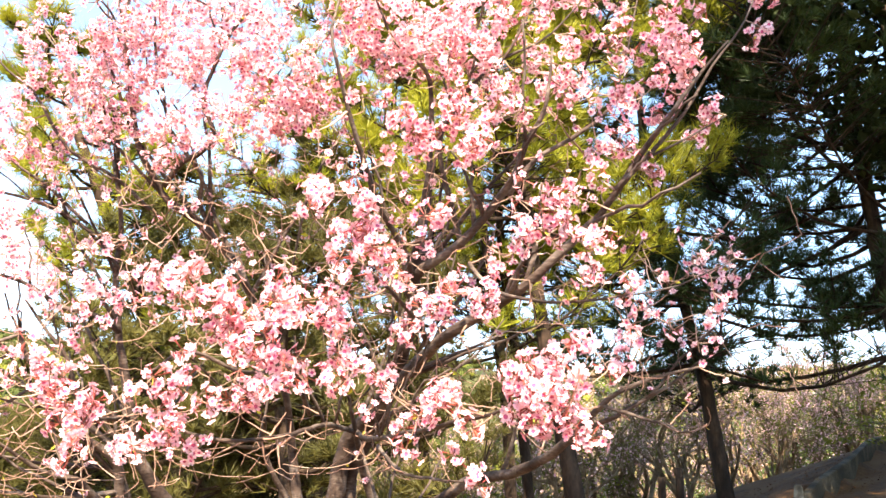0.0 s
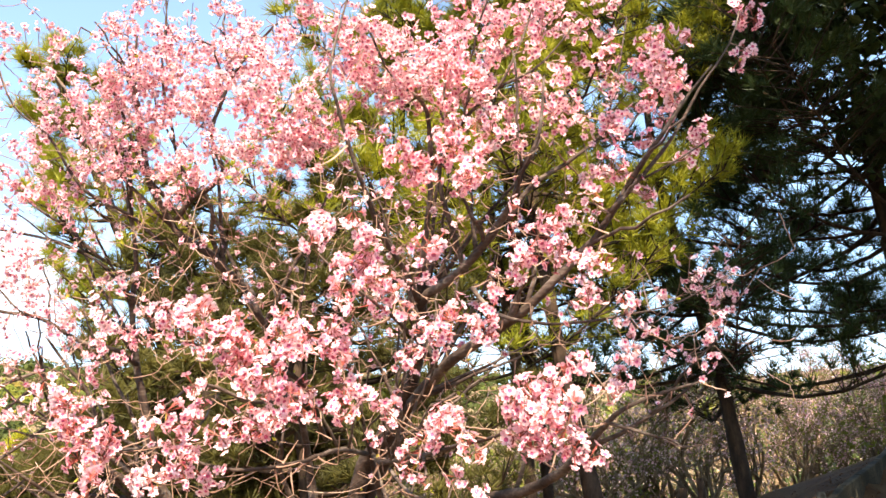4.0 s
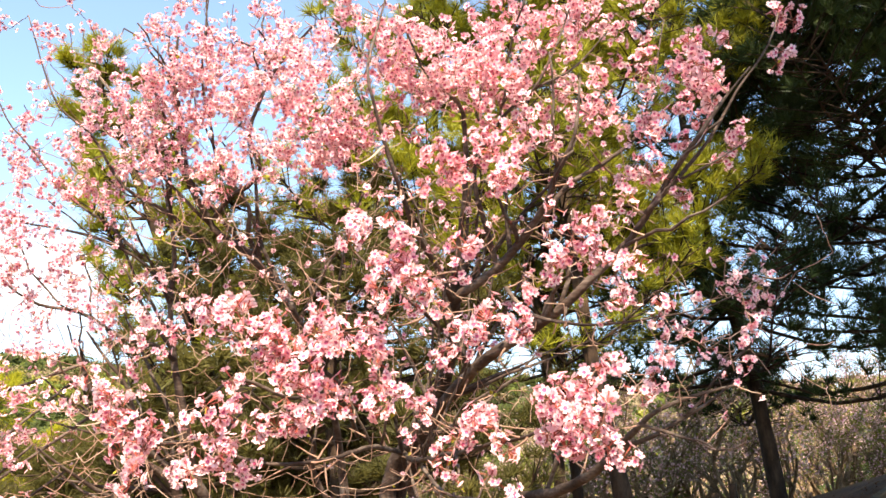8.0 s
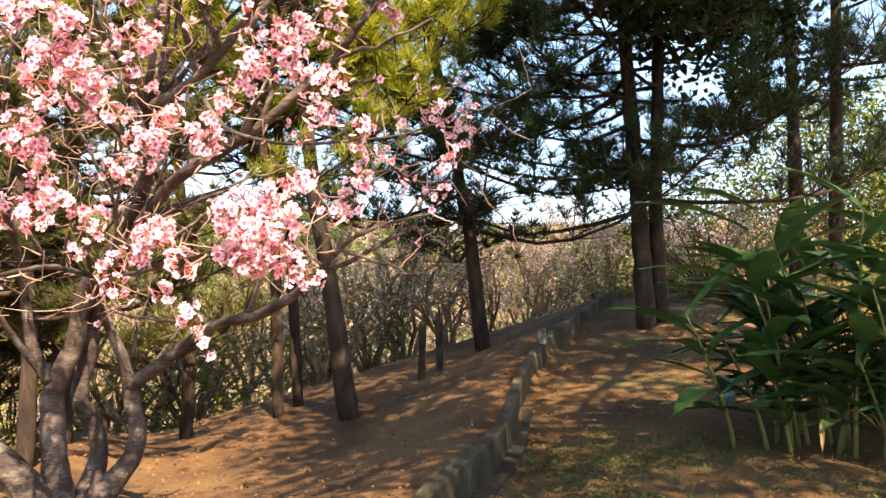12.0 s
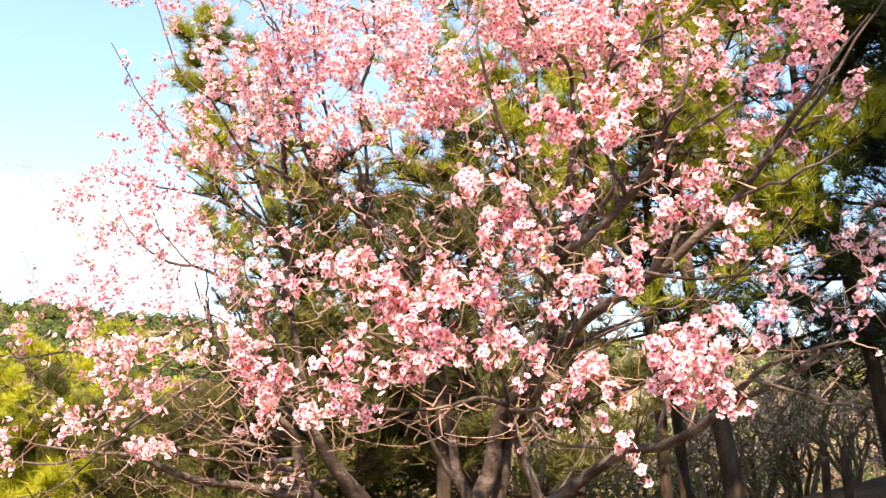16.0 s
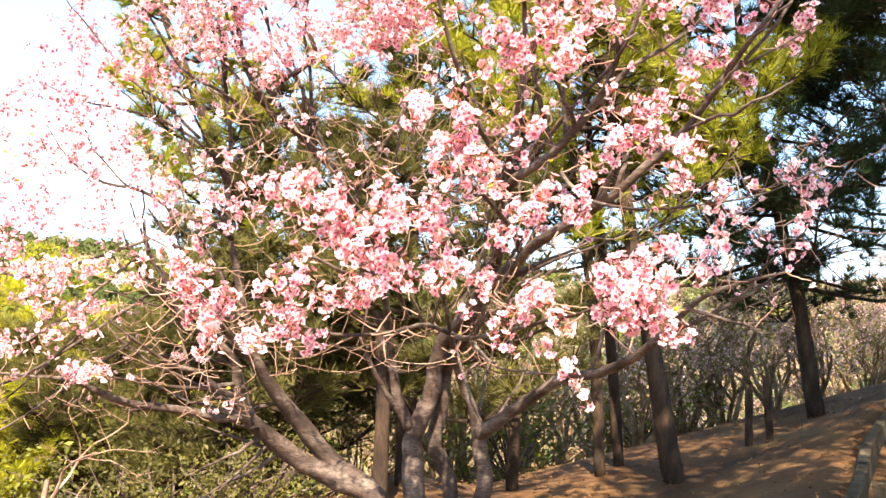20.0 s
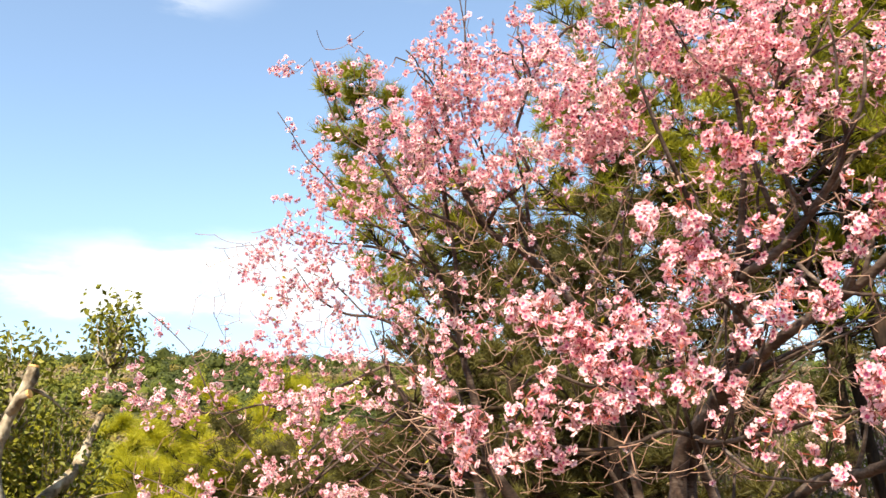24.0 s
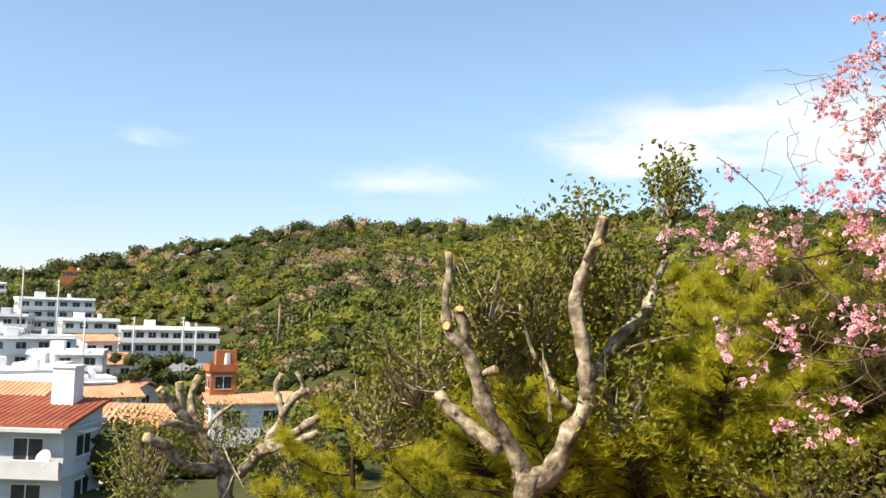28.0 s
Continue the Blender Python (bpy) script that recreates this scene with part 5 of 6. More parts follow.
FARPETAL = material("far_petal", [(0.66, 0.28, 0.33), (0.80, 0.50, 0.50), (0.88, 0.70, 0.66)], 3, 0.6, 0, 30, translucent=0.35, island=0.5)
FRESH = material("fresh_leaf", [(0.09, 0.10, 0.015), (0.19, 0.195, 0.028), (0.33, 0.30, 0.05)], 2, 0.5, 0, 30, translucent=0.4, island=0.5)
THICKET = material("grey_brown_bark", [(0.07, 0.04, 0.02), (0.21, 0.135, 0.075), (0.38, 0.275, 0.17)], 5, 0.85, 0.3, 40)
_r = np.random.default_rng(91)
for k in range(36):
    az = -4 + 50 * (k + _r.uniform(-0.4, 0.4)) / 36
    d = _r.uniform(12.2, 15.5) + (3.0 if az > 26 else 0) if k % 2 else _r.uniform(16, 23)
    g = on_ground(az, d)
    el_top = _r.uniform(1.5, 6.0) if az < 12 else _r.uniform(3.0, 8.5)
    h = max(1.8, 1.57 + d * math.tan(radians(el_top)) - g[2])
    shrub(g, h, 200 + k, int(_r.uniform(900, 2200)) if az > 14 else 500 if az > 4 else 60, int(_r.uniform(250, 800)), "leafless cherry with faint pink blossom in the thicket" if az > 4 else "bare thicket tree with yellow-green leaves", 0.42, 5, bark=THICKET, group="thicket beyond the slope")


# ---- pollarded trees ----
STAND[:] = -0.27, -0.06
def pollard(name_label, base, limbs, seed, leaf_clouds, sprouts, leaf_size=0.08):
    rng = np.random.default_rng(seed)
    tree = empty("pollarded_tree", base, name_label, "tree")
    base = np.array(base)
    for i, l in enumerate(limbs):
        p = spline(l, 0.12)
        s = Soup()
        p[:, 3] *= 0.66
        p[:, :3] += np.cumsum(rng.normal(0, 0.006, (len(p), 3)), 0) * np.minimum(1, np.arange(len(p))[:, None] / 4)
        tube(s, p[:, :3] - base, p[:, 3] * (1 + rng.normal(0, 0.14, len(p))), 11, 0, 0.14, rng)
        ob = part("trunk" if i == 0 else "limb", s.mesh("limb", [PALEBARK], True), tree)
        if i:
            e, b = p[-1, :3] - base, p[-2, :3] - base
            w = (e - b) / np.linalg.norm(e - b)
            c = Soup()
            tube(c, np.array([e - w * 0.012, e + w * 0.006]), np.array([p[-1, 3] * 1.03, p[-1, 3] * 0.98]), 12, 0)
            part("cut_face", c.mesh("cut_face", [CUT]), ob, "freshly sawn orange wood")
    tw = Soup()
    for l in sprouts:
        p = spline(l, 0.15)
        tube(tw, p[:, :3] - base + np.cumsum(rng.normal(0, 0.008, (len(p), 3)), 0), np.linspace(0.018, 0.005, len(p)), 5, 0, cap=False)
    s = Soup()
    for c, h, n in leaf_clouds:
        M, at, cc = leaf_cloud(rng, c, h, int(n * 2.2), leaf_size * 0.85, 0.2, 1.4)
        s.add_many(LEAF4_V, LEAF4_F, [0, 0], M, at - base)
        for q in cc:
            o = np.asarray(c) - np.array([0, 0, h[2] * 0.9])
            tube(tw, np.array([o, (o + q) / 2 + rng.normal(0, 0.06, 3), q]) - base, [0.012, 0.009, 0.004], 4, 0, cap=False)
    part("shoot_tangle", tw.mesh("shoot_tangle", [PALEBARK]), tree, "thin pale shoots", "stuff")
    part("leaves", s.mesh("leaves", [LEAF]), tree, "small glossy green leaves", "stuff")


def pt(az, el, d, r):
    return (*polar(az, el, d), r)


_g = on_ground(-42.2, 7.2, 0.1)
stems = [[(*_g, .2), pt(-42.0, -14, 7.2, .17), pt(-41.9, -10.3, 7.2, .15)],
          [pt(-42.2, -10.8, 7.20, .129), pt(-42.4, -10.0, 7.20, .121), pt(-43.4, -7.9, 7.15, .103), pt(-44.5, -6.4, 7.10, .097), pt(-45.2, -4.0, 7.05, .088), pt(-46.3, -2.0, 7.00, .079), pt(-47.2, -1.0, 7.00, .073), pt(-47.4, 0.8, 7.00, .052), pt(-47.3, 2.5, 7.00, .047), pt(-47.3, 4.3, 7.00, .045)],
          [pt(-41.7, -11.0, 7.20, .167), pt(-40.4, -10.3, 7.20, .159), pt(-39.4, -8.3, 7.20, .133), pt(-38.4, -6.4, 7.20, .118), pt(-38.2, -4.7, 7.20, .106), pt(-38.5, -2.3, 7.20, .091), pt(-38.9, 0.2, 7.20, .085), pt(-38.9, 2.0, 7.20, .082), pt(-38.2, 4.2, 7.20, .079), pt(-37.4, 6.0, 7.20, .070), pt(-37.2, 7.2, 7.20, .061)]]
stems += [[pt(-38.2, -5.3, 7.25, .091), pt(-37.2, -3.3, 7.40, .083), pt(-36.2, -1.6, 7.60, .076), pt(-34.4, 0.1, 7.80, .068), pt(-33.7, 1.7, 7.90, .061), pt(-33.1, 3.4, 8.00, .052)],
          [pt(-43.9, -9.0, 7.15, .083), pt(-45.6, -7.7, 7.30, .083), pt(-47.3, -6.3, 7.40, .076), pt(-47.9, -5.5, 7.45, .064)],
          [pt(-39.2, -6.1, 7.25, .052), pt(-40.4, -4.7, 7.40, .048), pt(-41.1, -3.2, 7.50, .042)]]
stems += [[pt(-38.3, 3.8, 7.20, .053), pt(-37.7, 4.7, 7.10, .055), pt(-37.3, 4.9, 7.05, .052)],
          [pt(-46.2, -2.1, 7.00, .052), pt(-46.6, -0.2, 6.95, .055), pt(-46.6, 0.2, 6.93, .053)],
          [pt(-47.2, -1.0, 7.00, .045), pt(-47.6, -0.9, 6.93, .052)]]
stems += [[pt(-45.2, -4.1, 7.05, .045), pt(-44.2, -3.7, 6.95, .045)]]
pollard("pollarded tree with pale sawn limbs and sprouting leaves", _g, stems, 61,
        [(polar(-41.8, 1.0, 8.0), (0.7, 0.5, 0.75), 1000), (polar(-38.6, 5.0, 7.9), (0.42, 0.35, 0.5), 520), (polar(-35.8, 1.0, 8.1), (0.5, 0.5, 0.6), 700), (polar(-32.8, 8.6, 8.1), (0.2, 0.2, 0.33), 340),
         (polar(-45.0, 1.5, 7.4), (0.45, 0.4, 0.45), 420), (polar(-49.5, -3.0, 7.8), (0.5, 0.5, 0.5), 380), (polar(-36.0, -5.0, 7.4), (0.4, 0.4, 0.35), 360), (polar(-43.8, -2.5, 8.0), (0.5, 0.4, 0.5), 600), (polar(-37.5, -2.0, 7.9), (0.3, 0.3, 0.6), 450), (polar(-51.5, -6.0, 8.2), (0.6, 0.5, 0.5), 700)],
        [[pt(-47.5, -5, 7.5, 0), pt(-49, -2, 7.4, 0), pt(-49, 1.5, 7.4, 0)], [pt(-47.9, -5.2, 7.6, 0), pt(-50, -3.6, 7.5, 0), pt(-53, -1.6, 7.4, 0)], [pt(-47.9, -5.4, 7.6, 0), pt(-50.5, -4.5, 7.5, 0), pt(-52.5, 0.5, 7.4, 0)],
         [pt(-41.6, -3, 7.4, 0), pt(-42.6, 0, 7.4, 0), pt(-43.3, 3.5, 7.4, 0)], [pt(-40.5, -7, 7.2, 0), pt(-41.0, -4, 7.2, 0), pt(-41.5, -1.5, 7.2, 0)], [pt(-37, -3, 7.5, 0), pt(-34.5, -1.8, 7.6, 0), pt(-31.5, -1.0, 7.6, 0)],
         [pt(-33, 5, 8.1, 0), pt(-32.9, 7, 8.1, 0), pt(-32.6, 9.5, 8.1, 0)], [pt(-37.6, 5.4, 7.3, 0), pt(-36, 4.6, 7.4, 0), pt(-34.8, 3.4, 7.5, 0)]])
_g = on_ground(-61.8, 13.5, 0.1)
stubs = [[(*_g, .2), pt(-61.6, -12, 13.5, .18), pt(-61.7, -10.4, 13.5, .16)],
          [pt(-61.7, -10.6, 13.5, .14), pt(-63.3, -8.5, 13.5, .13), pt(-64.9, -6.7, 13.4, .115), pt(-66.3, -5.2, 13.3, .09)],
          [pt(-64.8, -6.9, 13.4, .08), pt(-64.9, -4.8, 13.4, .075)]]
stubs += [[pt(-62.3, -10.4, 13.4, .12), pt(-64.5, -10.0, 13.2, .12), pt(-65.8, -8.8, 13.1, .11), pt(-67.0, -8.2, 13.0, .09)],
          [pt(-63.1, -8.7, 13.6, .10), pt(-64.2, -6.2, 13.8, .09), pt(-63.8, -4.5, 13.9, .07)],
          [pt(-63.3, -8.0, 13.7, .07), pt(-62.6, -7.0, 13.8, .06), pt(-61.5, -6.1, 13.8, .04)]]
stubs += [[pt(-63.8, -8.0, 13.3, .09), pt(-65.1, -7.4, 13.1, .09), pt(-66.2, -7.6, 13.0, .08)],
          [pt(-61.2, -10.8, 13.5, .13), pt(-59.4, -8.8, 13.6, .125), pt(-58.5, -7.0, 13.7, .11), pt(-59.0, -5.4, 13.8, .09), pt(-58.6, -4.3, 13.8, .07)],
          [pt(-58.5, -7.1, 13.6, .10), pt(-57.5, -5.7, 13.6, .09), pt(-56.5, -5.3, 13.5, .08)]]
stubs += [[pt(-59.7, -9.0, 13.5, .12), pt(-57.1, -7.7, 13.3, .10), pt(-54.8, -5.9, 13.2, .07)],
          [pt(-59.7, -9.2, 13.4, .11), pt(-58.1, -8.8, 13.2, .10), pt(-56.0, -8.1, 13.1, .075)],
          [pt(-57.6, -5.8, 13.6, .07), pt(-57.0, -5.0, 13.7, .065), pt(-57.5, -4.1, 13.7, .055)]]
pollard("pollarded tree with stubby pale branches above the town", _g, stubs, 62,
        [(polar(-66.8, -9.5, 13.8), (0.8, 0.6, 0.9), 1100), (polar(-62.5, -8.0, 14.0), (0.8, 0.7, 0.6), 500), (polar(-57, -9.5, 14), (0.9, 0.7, 0.9), 700)],
        [[pt(-62, -9, 13.5, 0), pt(-61, -11, 13, 0), pt(-60, -13, 12.8, 0)], [pt(-60, -9, 13.5, 0), pt(-61.5, -11, 13.2, 0), pt(-62.5, -13.5, 13, 0)]])


# ---- bushes ----
def bush(az, d, size, seed, label, mat, leaf=0.07, count=900, lift=0.6):
    rng = np.random.default_rng(seed)
    g = on_ground(az, d, 0.02)
    ob = empty("bush", g, label, "bush")
    s, tw = Soup(), Soup()
    for k in range(3):
        c = rng.normal(0, 0.25, 3) * size + np.array([0, 0, size[2] * lift])
        M, at, cc = leaf_cloud(rng, c, np.asarray(size) * 0.8, count // 3, leaf, 0.45)
        at[:, 2] = np.maximum(at[:, 2], 0.02)
        s.add_many(LEAF4_V, LEAF4_F, [0, 0], M, at)
        for q in cc[::2]:
            tube(tw, np.array([(0, 0, 0), q * 0.5 + rng.normal(0, 0.08, 3), q]), [0.016, 0.011, 0.004], 4, 0, cap=False)
    part("twig_tangle", tw.mesh("stems", [BARK]), ob, "thin woody stems", "stuff")
    part("leaves", s.mesh("leaves", [mat]), ob, "", "stuff")


# the first three carry painted shade in their leaf colour
bush(-14, 7.2, (0.9, 0.6, 0.5), 300, "low undergrowth behind the cherry with shade-tinted leaves", FOLIAGE_SHADE_TINT, 0.05, 2560)
bush(-8, 7.6, (0.9, 0.6, 0.5), 301, "low undergrowth behind the cherry with shade-tinted leaves", FOLIAGE_SHADE_TINT, 0.05, 2560)
bush(-20, 7.0, (0.9, 0.6, 0.4), 302, "low undergrowth behind the cherry with shade-tinted leaves", FOLIAGE_SHADE_TINT, 0.05, 2080)
bush(-60.5, 9.2, (1.0, 0.9, 0.6), 303, "olive bush above the town", LEAF, 0.05, 2080)
bush(-66, 9.6, (1.0, 0.9, 0.6), 304, "olive bush above the town", LEAF, 0.05, 2080)
bush(-47, 8.8, (1.0, 0.8, 0.8), 305, "olive bush beside the pollarded tree", FRESH, 0.05, 2080)
bush(-24.0, 7.4, (0.8, 0.8, 0.7), 306, "bright yellow-green bush below the cherry", FRESH, 0.05, 1760)
bush(-16, 9.5, (1.4, 1.0, 1.2), 307, "shaded green bush behind the cherry", LEAF, 0.05, 2560)
bush(-9, 10.5, (1.4, 1.0, 1.2), 308, "shaded green bush behind the cherry", LEAF, 0.05, 2560)
bush(-2, 11, (1.3, 1.0, 1.0), 309, "yellow-green bush behind the cherry", FRESH, 0.05, 1440)
bush(8, 12.5, (1.5, 1.0, 1.1), 310, "yellow-green bush in the thicket", LEAF, 0.085, 1600)
bush(16, 14.5, (1.5, 1.0, 1.2), 311, "yellow-green bush in the thicket", LEAF, 0.085, 1440)
bush(52, 7.6, (1.1, 0.9, 0.8), 312, "leafy bush behind the ginger", LEAF, 0.05, 3840)
bush(42, 21, (2.6, 2.0, 2.7), 313, "tall yellow-green bush on the bank", HILL[1], 0.11, 10920)
bush(47.5, 19, (2.6, 2.0, 2.9), 314, "tall yellow-green bush on the bank", HILL[1], 0.11, 10920)
bush(54, 18, (2.4, 2.0, 2.6), 315, "tall yellow-green bush on the bank", HILL[1], 0.11, 10920)
bush(41, 14, (1.6, 1.2, 1.3), 316, "yellow-green bush on the bank", FRESH, 0.085, 1920)
bush(36, 20, (2.2, 1.4, 1.6), 317, "yellow-green bush on the bank", FRESH, 0.11, 3120)
bush(-54, 9.5, (1.0, 0.9, 1.1), 318, "olive bush beside the pollarded tree", LEAF, 0.05, 2400)
bush(-51, 11, (1.1, 1, 1.4), 319, "olive bush beside the pollarded tree", LEAF, 0.05, 2400)
bush(-69, 12, (1.3, 1, 0.9), 320, "olive bush above the town", LEAF, 0.085, 1920)
bush(-74, 11, (1.2, 1, 0.8), 321, "olive bush above the town", LEAF, 0.05, 1920)
bush(-64, 10, (1.3, 1, 0.7), 322, "olive bush above the town", LEAF, 0.05, 1920)
bush(-58, 10, (1.2, 1, 0.8), 323, "olive bush above the town", LEAF, 0.05, 1920)
bush(-63.5, 12.6, (1.2, 1.0, 0.9), 340, "olive bush above the town", LEAF, 0.07, 2200)
bush(-67.0, 13.2, (1.2, 1.0, 0.9), 341, "olive bush above the town", LEAF, 0.07, 2200)
bush(-55.5, 12.0, (1.2, 1.0, 0.8), 342, "olive bush above the town", FRESH, 0.07, 1600)
shrub(on_ground(-21.5, 6.0), 1.75, 401, 0, 40, "small leafless tree with drooping bare twigs", 0.7, 1, bark=TWIG, depth=5, droop=0.06)
shrub(on_ground(-72.5, 14.0), 2.6, 402, 0, 30, "bare pale shrub above the town", 0.7, 3, bark=PALEBARK, depth=3)
shrub(on_ground(-75.5, 12.0), 2.2, 403, 0, 30, "bare pale shrub above the town", 0.7, 3, bark=PALEBARK, depth=3)
shrub(on_ground(-69.5, 13.5), 1.8, 404, 0, 20, "bare pale shrub above the town", 0.7, 2, bark=PALEBARK, depth=3)


# ---- town ----
def house(az, el_base, d, width, depth_m, storeys, turn, roof, label, walls=None, tiles=None, group="town houses", bays=3, balcony=True, tower=False):
    """A concrete house: walls, slabs, windows with frames, flat or pitched roof. turn: degrees from facing the eye."""
    at = polar(az, el_base, d)
    h = empty("house", at, label, "house", group)
    h.rotation_euler = (0, 0, radians(-az + turn))
    walls = walls or PLASTER
    H = 2.8
    W, D = width / 2, depth_m / 2
    s = Soup()
    box(s, (-W, -D, -14), (W, D, H * storeys))
    part("wall", s.mesh("wall", [walls]), h)
    for f in range(storeys):
        z = H * f
        s = Soup()
        box(s, (-W - 0.25, -D - (1.0 if balcony else 0.25), z + H - 0.14), (W + 0.25, D + 0.25, z + H + 0.06))
        part("slab", s.mesh("slab", [walls]), h)
        if balcony and f:
            s = Soup()
            box(s, (-W - 0.22, -D - 1.0, z + 0.064), (W + 0.22, -D - 0.9, z + 0.95))
            part("balcony_wall", s.mesh("balcony_wall", [walls]), h)
        for face, n, span, y in ((0, bays, W, -D), (1, max(1, bays - 1), D, W), (2, max(1, bays - 1), D, -W)):
            for k in range(n):
                c = -span + (2 * span) * (k + 0.5) / n
                w = min(0.9, span / n * 0.62)
                lo, hi = z + 0.85, z + 2.15
                s, g = Soup(), Soup()
                if face == 0:
                    box(g, (c - w, y - 0.02, lo), (c + w, y + 0.05, hi))
                    box(s, (c - w - 0.07, y - 0.06, lo - 0.08), (c + w + 0.07, y - 0.022, lo))
                    box(s, (c - w - 0.07, y - 0.06, hi), (c + w + 0.07, y - 0.022, hi + 0.07))
                    box(s, (c - 0.03, y - 0.05, lo), (c + 0.03, y - 0.022, hi))
                else:
                    sg = 1 if face == 1 else -1
                    xs = sorted((y - sg * 0.05, y + sg * 0.02))
                    xf = sorted((y + sg * 0.022, y + sg * 0.06))
                    box(g, (xs[0], c - w, lo), (xs[1], c + w, hi))
                    box(s, (xf[0], c - w - 0.07, lo - 0.08), (xf[1], c + w + 0.07, lo))
                    box(s, (xf[0], c - w - 0.07, hi), (xf[1], c + w + 0.07, hi + 0.07))
                    box(s, (xf[0], c - 0.03, lo), (xf[1], c + 0.03, hi))
                win = part("window", g.mesh("window", [PANE]), h)
                part("frame", s.mesh("frame", [PLASTER]), win)
    top = H * storeys + 0.064
    if roof == "flat":
        s = Soup()
        for a, b in (((-W - .2, -D - .2), (W + .2, -D - .05)), ((-W - .2, D + .05), (W + .2, D + .2)), ((-W - .2, -D - .05), (-W - .05, D + .05)), ((W + .05, -D - .05), (W + .2, D + .05))):
            box(s, (*a, top), (*b, top + 0.55))
        part("parapet", s.mesh("parapet", [walls]), h)
        s = Soup()
        box(s, (-W * 0.5, -D * 0.3, top), (-W * 0.5 + 2.2, D * 0.5, top + 2.0))
        part("stair_hut", s.mesh("stair_hut", [walls]), h)
        s = Soup()
        tube(s, np.array([(W * 0.4, 0, top), (W * 0.4, 0, top + 0.9), (W * 0.4, 0, top + 1.7)]), [0.5, 0.55, 0.5], 10, 0)
        part("water_tank", s.mesh("water_tank", [PLASTER]), h)
    elif isinstance(roof, tuple):            # one slope, rising to the back
        rise, e, t = roof[0], 0.4, 0.2
        s = Soup()
        v = [(-W - e, -D - e, top), (W + e, -D - e, top), (W + e, D + e, top + rise), (-W - e, D + e, top + rise)]
        v += [(a, b, c + t) for a, b, c in v]
        s.add(v, [(4, 5, 6, 7), (3, 2, 1, 0), (0, 1, 5, 4), (1, 2, 6, 5), (2, 3, 7, 6), (3, 0, 4, 7)])
        roof_ob = part("roof", s.mesh("roof", [tiles or TILE]), h)
        s = Soup()
        n = int((2 * W + 2 * e) / 0.4)
        for k in range(n + 1):
            x = -W - e + (2 * W + 2 * e) * k / n
            tube(s, np.array([(x, -D - e, top + t), (x, D + e, top + rise + t)]), [0.06, 0.06], 4, 0)
        part("tile_ribs", s.mesh("tile_ribs", [tiles or TILE]), roof_ob, "rows of rounded tiles", "stuff")
        s = Soup()
        hi = top + rise * (2 * D + e) / (2 * D + 2 * e)
        lo = top + rise * e / (2 * D + 2 * e)
        v = [(x, y, z) for x in (-W + .01, W - .01) for y, z in ((-D + .01, top - .02), (D - .01, top - .02), (D - .01, hi), (-D + .01, lo))]
        s.add(v, [(0, 3, 2, 1), (4, 5, 6, 7), (0, 4, 7, 3), (1, 2, 6, 5)])
        part("gable", s.mesh("gable", [walls]), h)
        s = Soup()
        box(s, (W + 0.005, -0.95, top - 0.5), (W + 0.6, 0.95, top - 0.4))
        part("awning", s.mesh("awning", [PLASTER]), h, "thin white concrete awning over a window")
        s = Soup()
        a = np.linspace(0, 2 * math.pi, 17)[:-1]
        rim = [(0.55 * math.cos(q), 0.16 * math.sin(q) * 0 - 0.0, 0.55 * math.sin(q)) for q in a]
        mid = [(0.3 * math.cos(q), 0.12, 0.3 * math.sin(q)) for q in a]
        o = np.array([W - 0.9, -D - 0.75, top - 1.75])
        tilt = np.array(Euler((-0.45, 0, -0.3)).to_matrix())
        s.add(np.array(rim + mid + [(0, 0.16, 0)]) @ tilt.T + o, [(k, (k + 1) % 16, 16 + (k + 1) % 16, 16 + k) for k in range(16)] + [(16 + k, 16 + (k + 1) % 16, 32) for k in range(16)])
        dish = part("dish_antenna", s.mesh("dish_antenna", [PLASTER], True), h, "round white satellite dish")
        s = Soup()
        tube(s, np.array([o + (0, 0.1, 0), o + (0, 0.75, -0.15)]), [0.035, 0.035], 6, 0)
        part("bracket", s.mesh("bracket", [PANE]), dish)
    else:
        rise = roof
        e, E = 0.6, 0.6
        s = Soup()
        t = 0.16
        v = [(-W - E, -D - e, top), (W + E, -D - e, top), (W + E, 0, top + rise), (-W - E, 0, top + rise), (-W - E, D + e, top), (W + E, D + e, top)]
        v += [(a, b, c + t) for a, b, c in v]
        s.add(v, [(6, 7, 8, 9), (9, 8, 11, 10), (0, 3, 2, 1), (3, 4, 5, 2), (0, 1, 7, 6), (4, 10, 11, 5), (1, 2, 8, 7), (2, 5, 11, 8), (0, 6, 9, 3), (3, 9, 10, 4)])
        roof_ob = part("roof", s.mesh("roof", [tiles or TILE]), h)
        s = Soup()
        n = int((2 * W + 2 * E) / 0.45)
        for k in range(n + 1):
            x = -W - E + (2 * W + 2 * E) * k / n
            for sy in (-1, 1):
                tube(s, np.array([(x, sy * (D + e), top + t), (x, 0, top + rise + t)]), [0.06, 0.06], 4, 0)
        part("tile_ribs", s.mesh("tile_ribs", [tiles or TILE]), roof_ob, "rows of rounded tiles", "stuff")
        s = Soup()
        s.add([(W - .01, -D, top - .01), (W - .01, D, top - .01), (W - .01, 0, top + rise * D / (D + e)), (-W + .01, -D, top - .01), (-W + .01, D, top - .01), (-W + .01, 0, top + rise * D / (D + e))], [(0, 1, 2), (3, 5, 4), (0, 2, 5, 3), (1, 4, 5, 2)])
        part("gable", s.mesh("gable", [walls]), h)
    if tower:
        s = Soup()
        box(s, (1.6, 1.15, top + 0.5), (3.1, D - 0.05, top + 3.4))
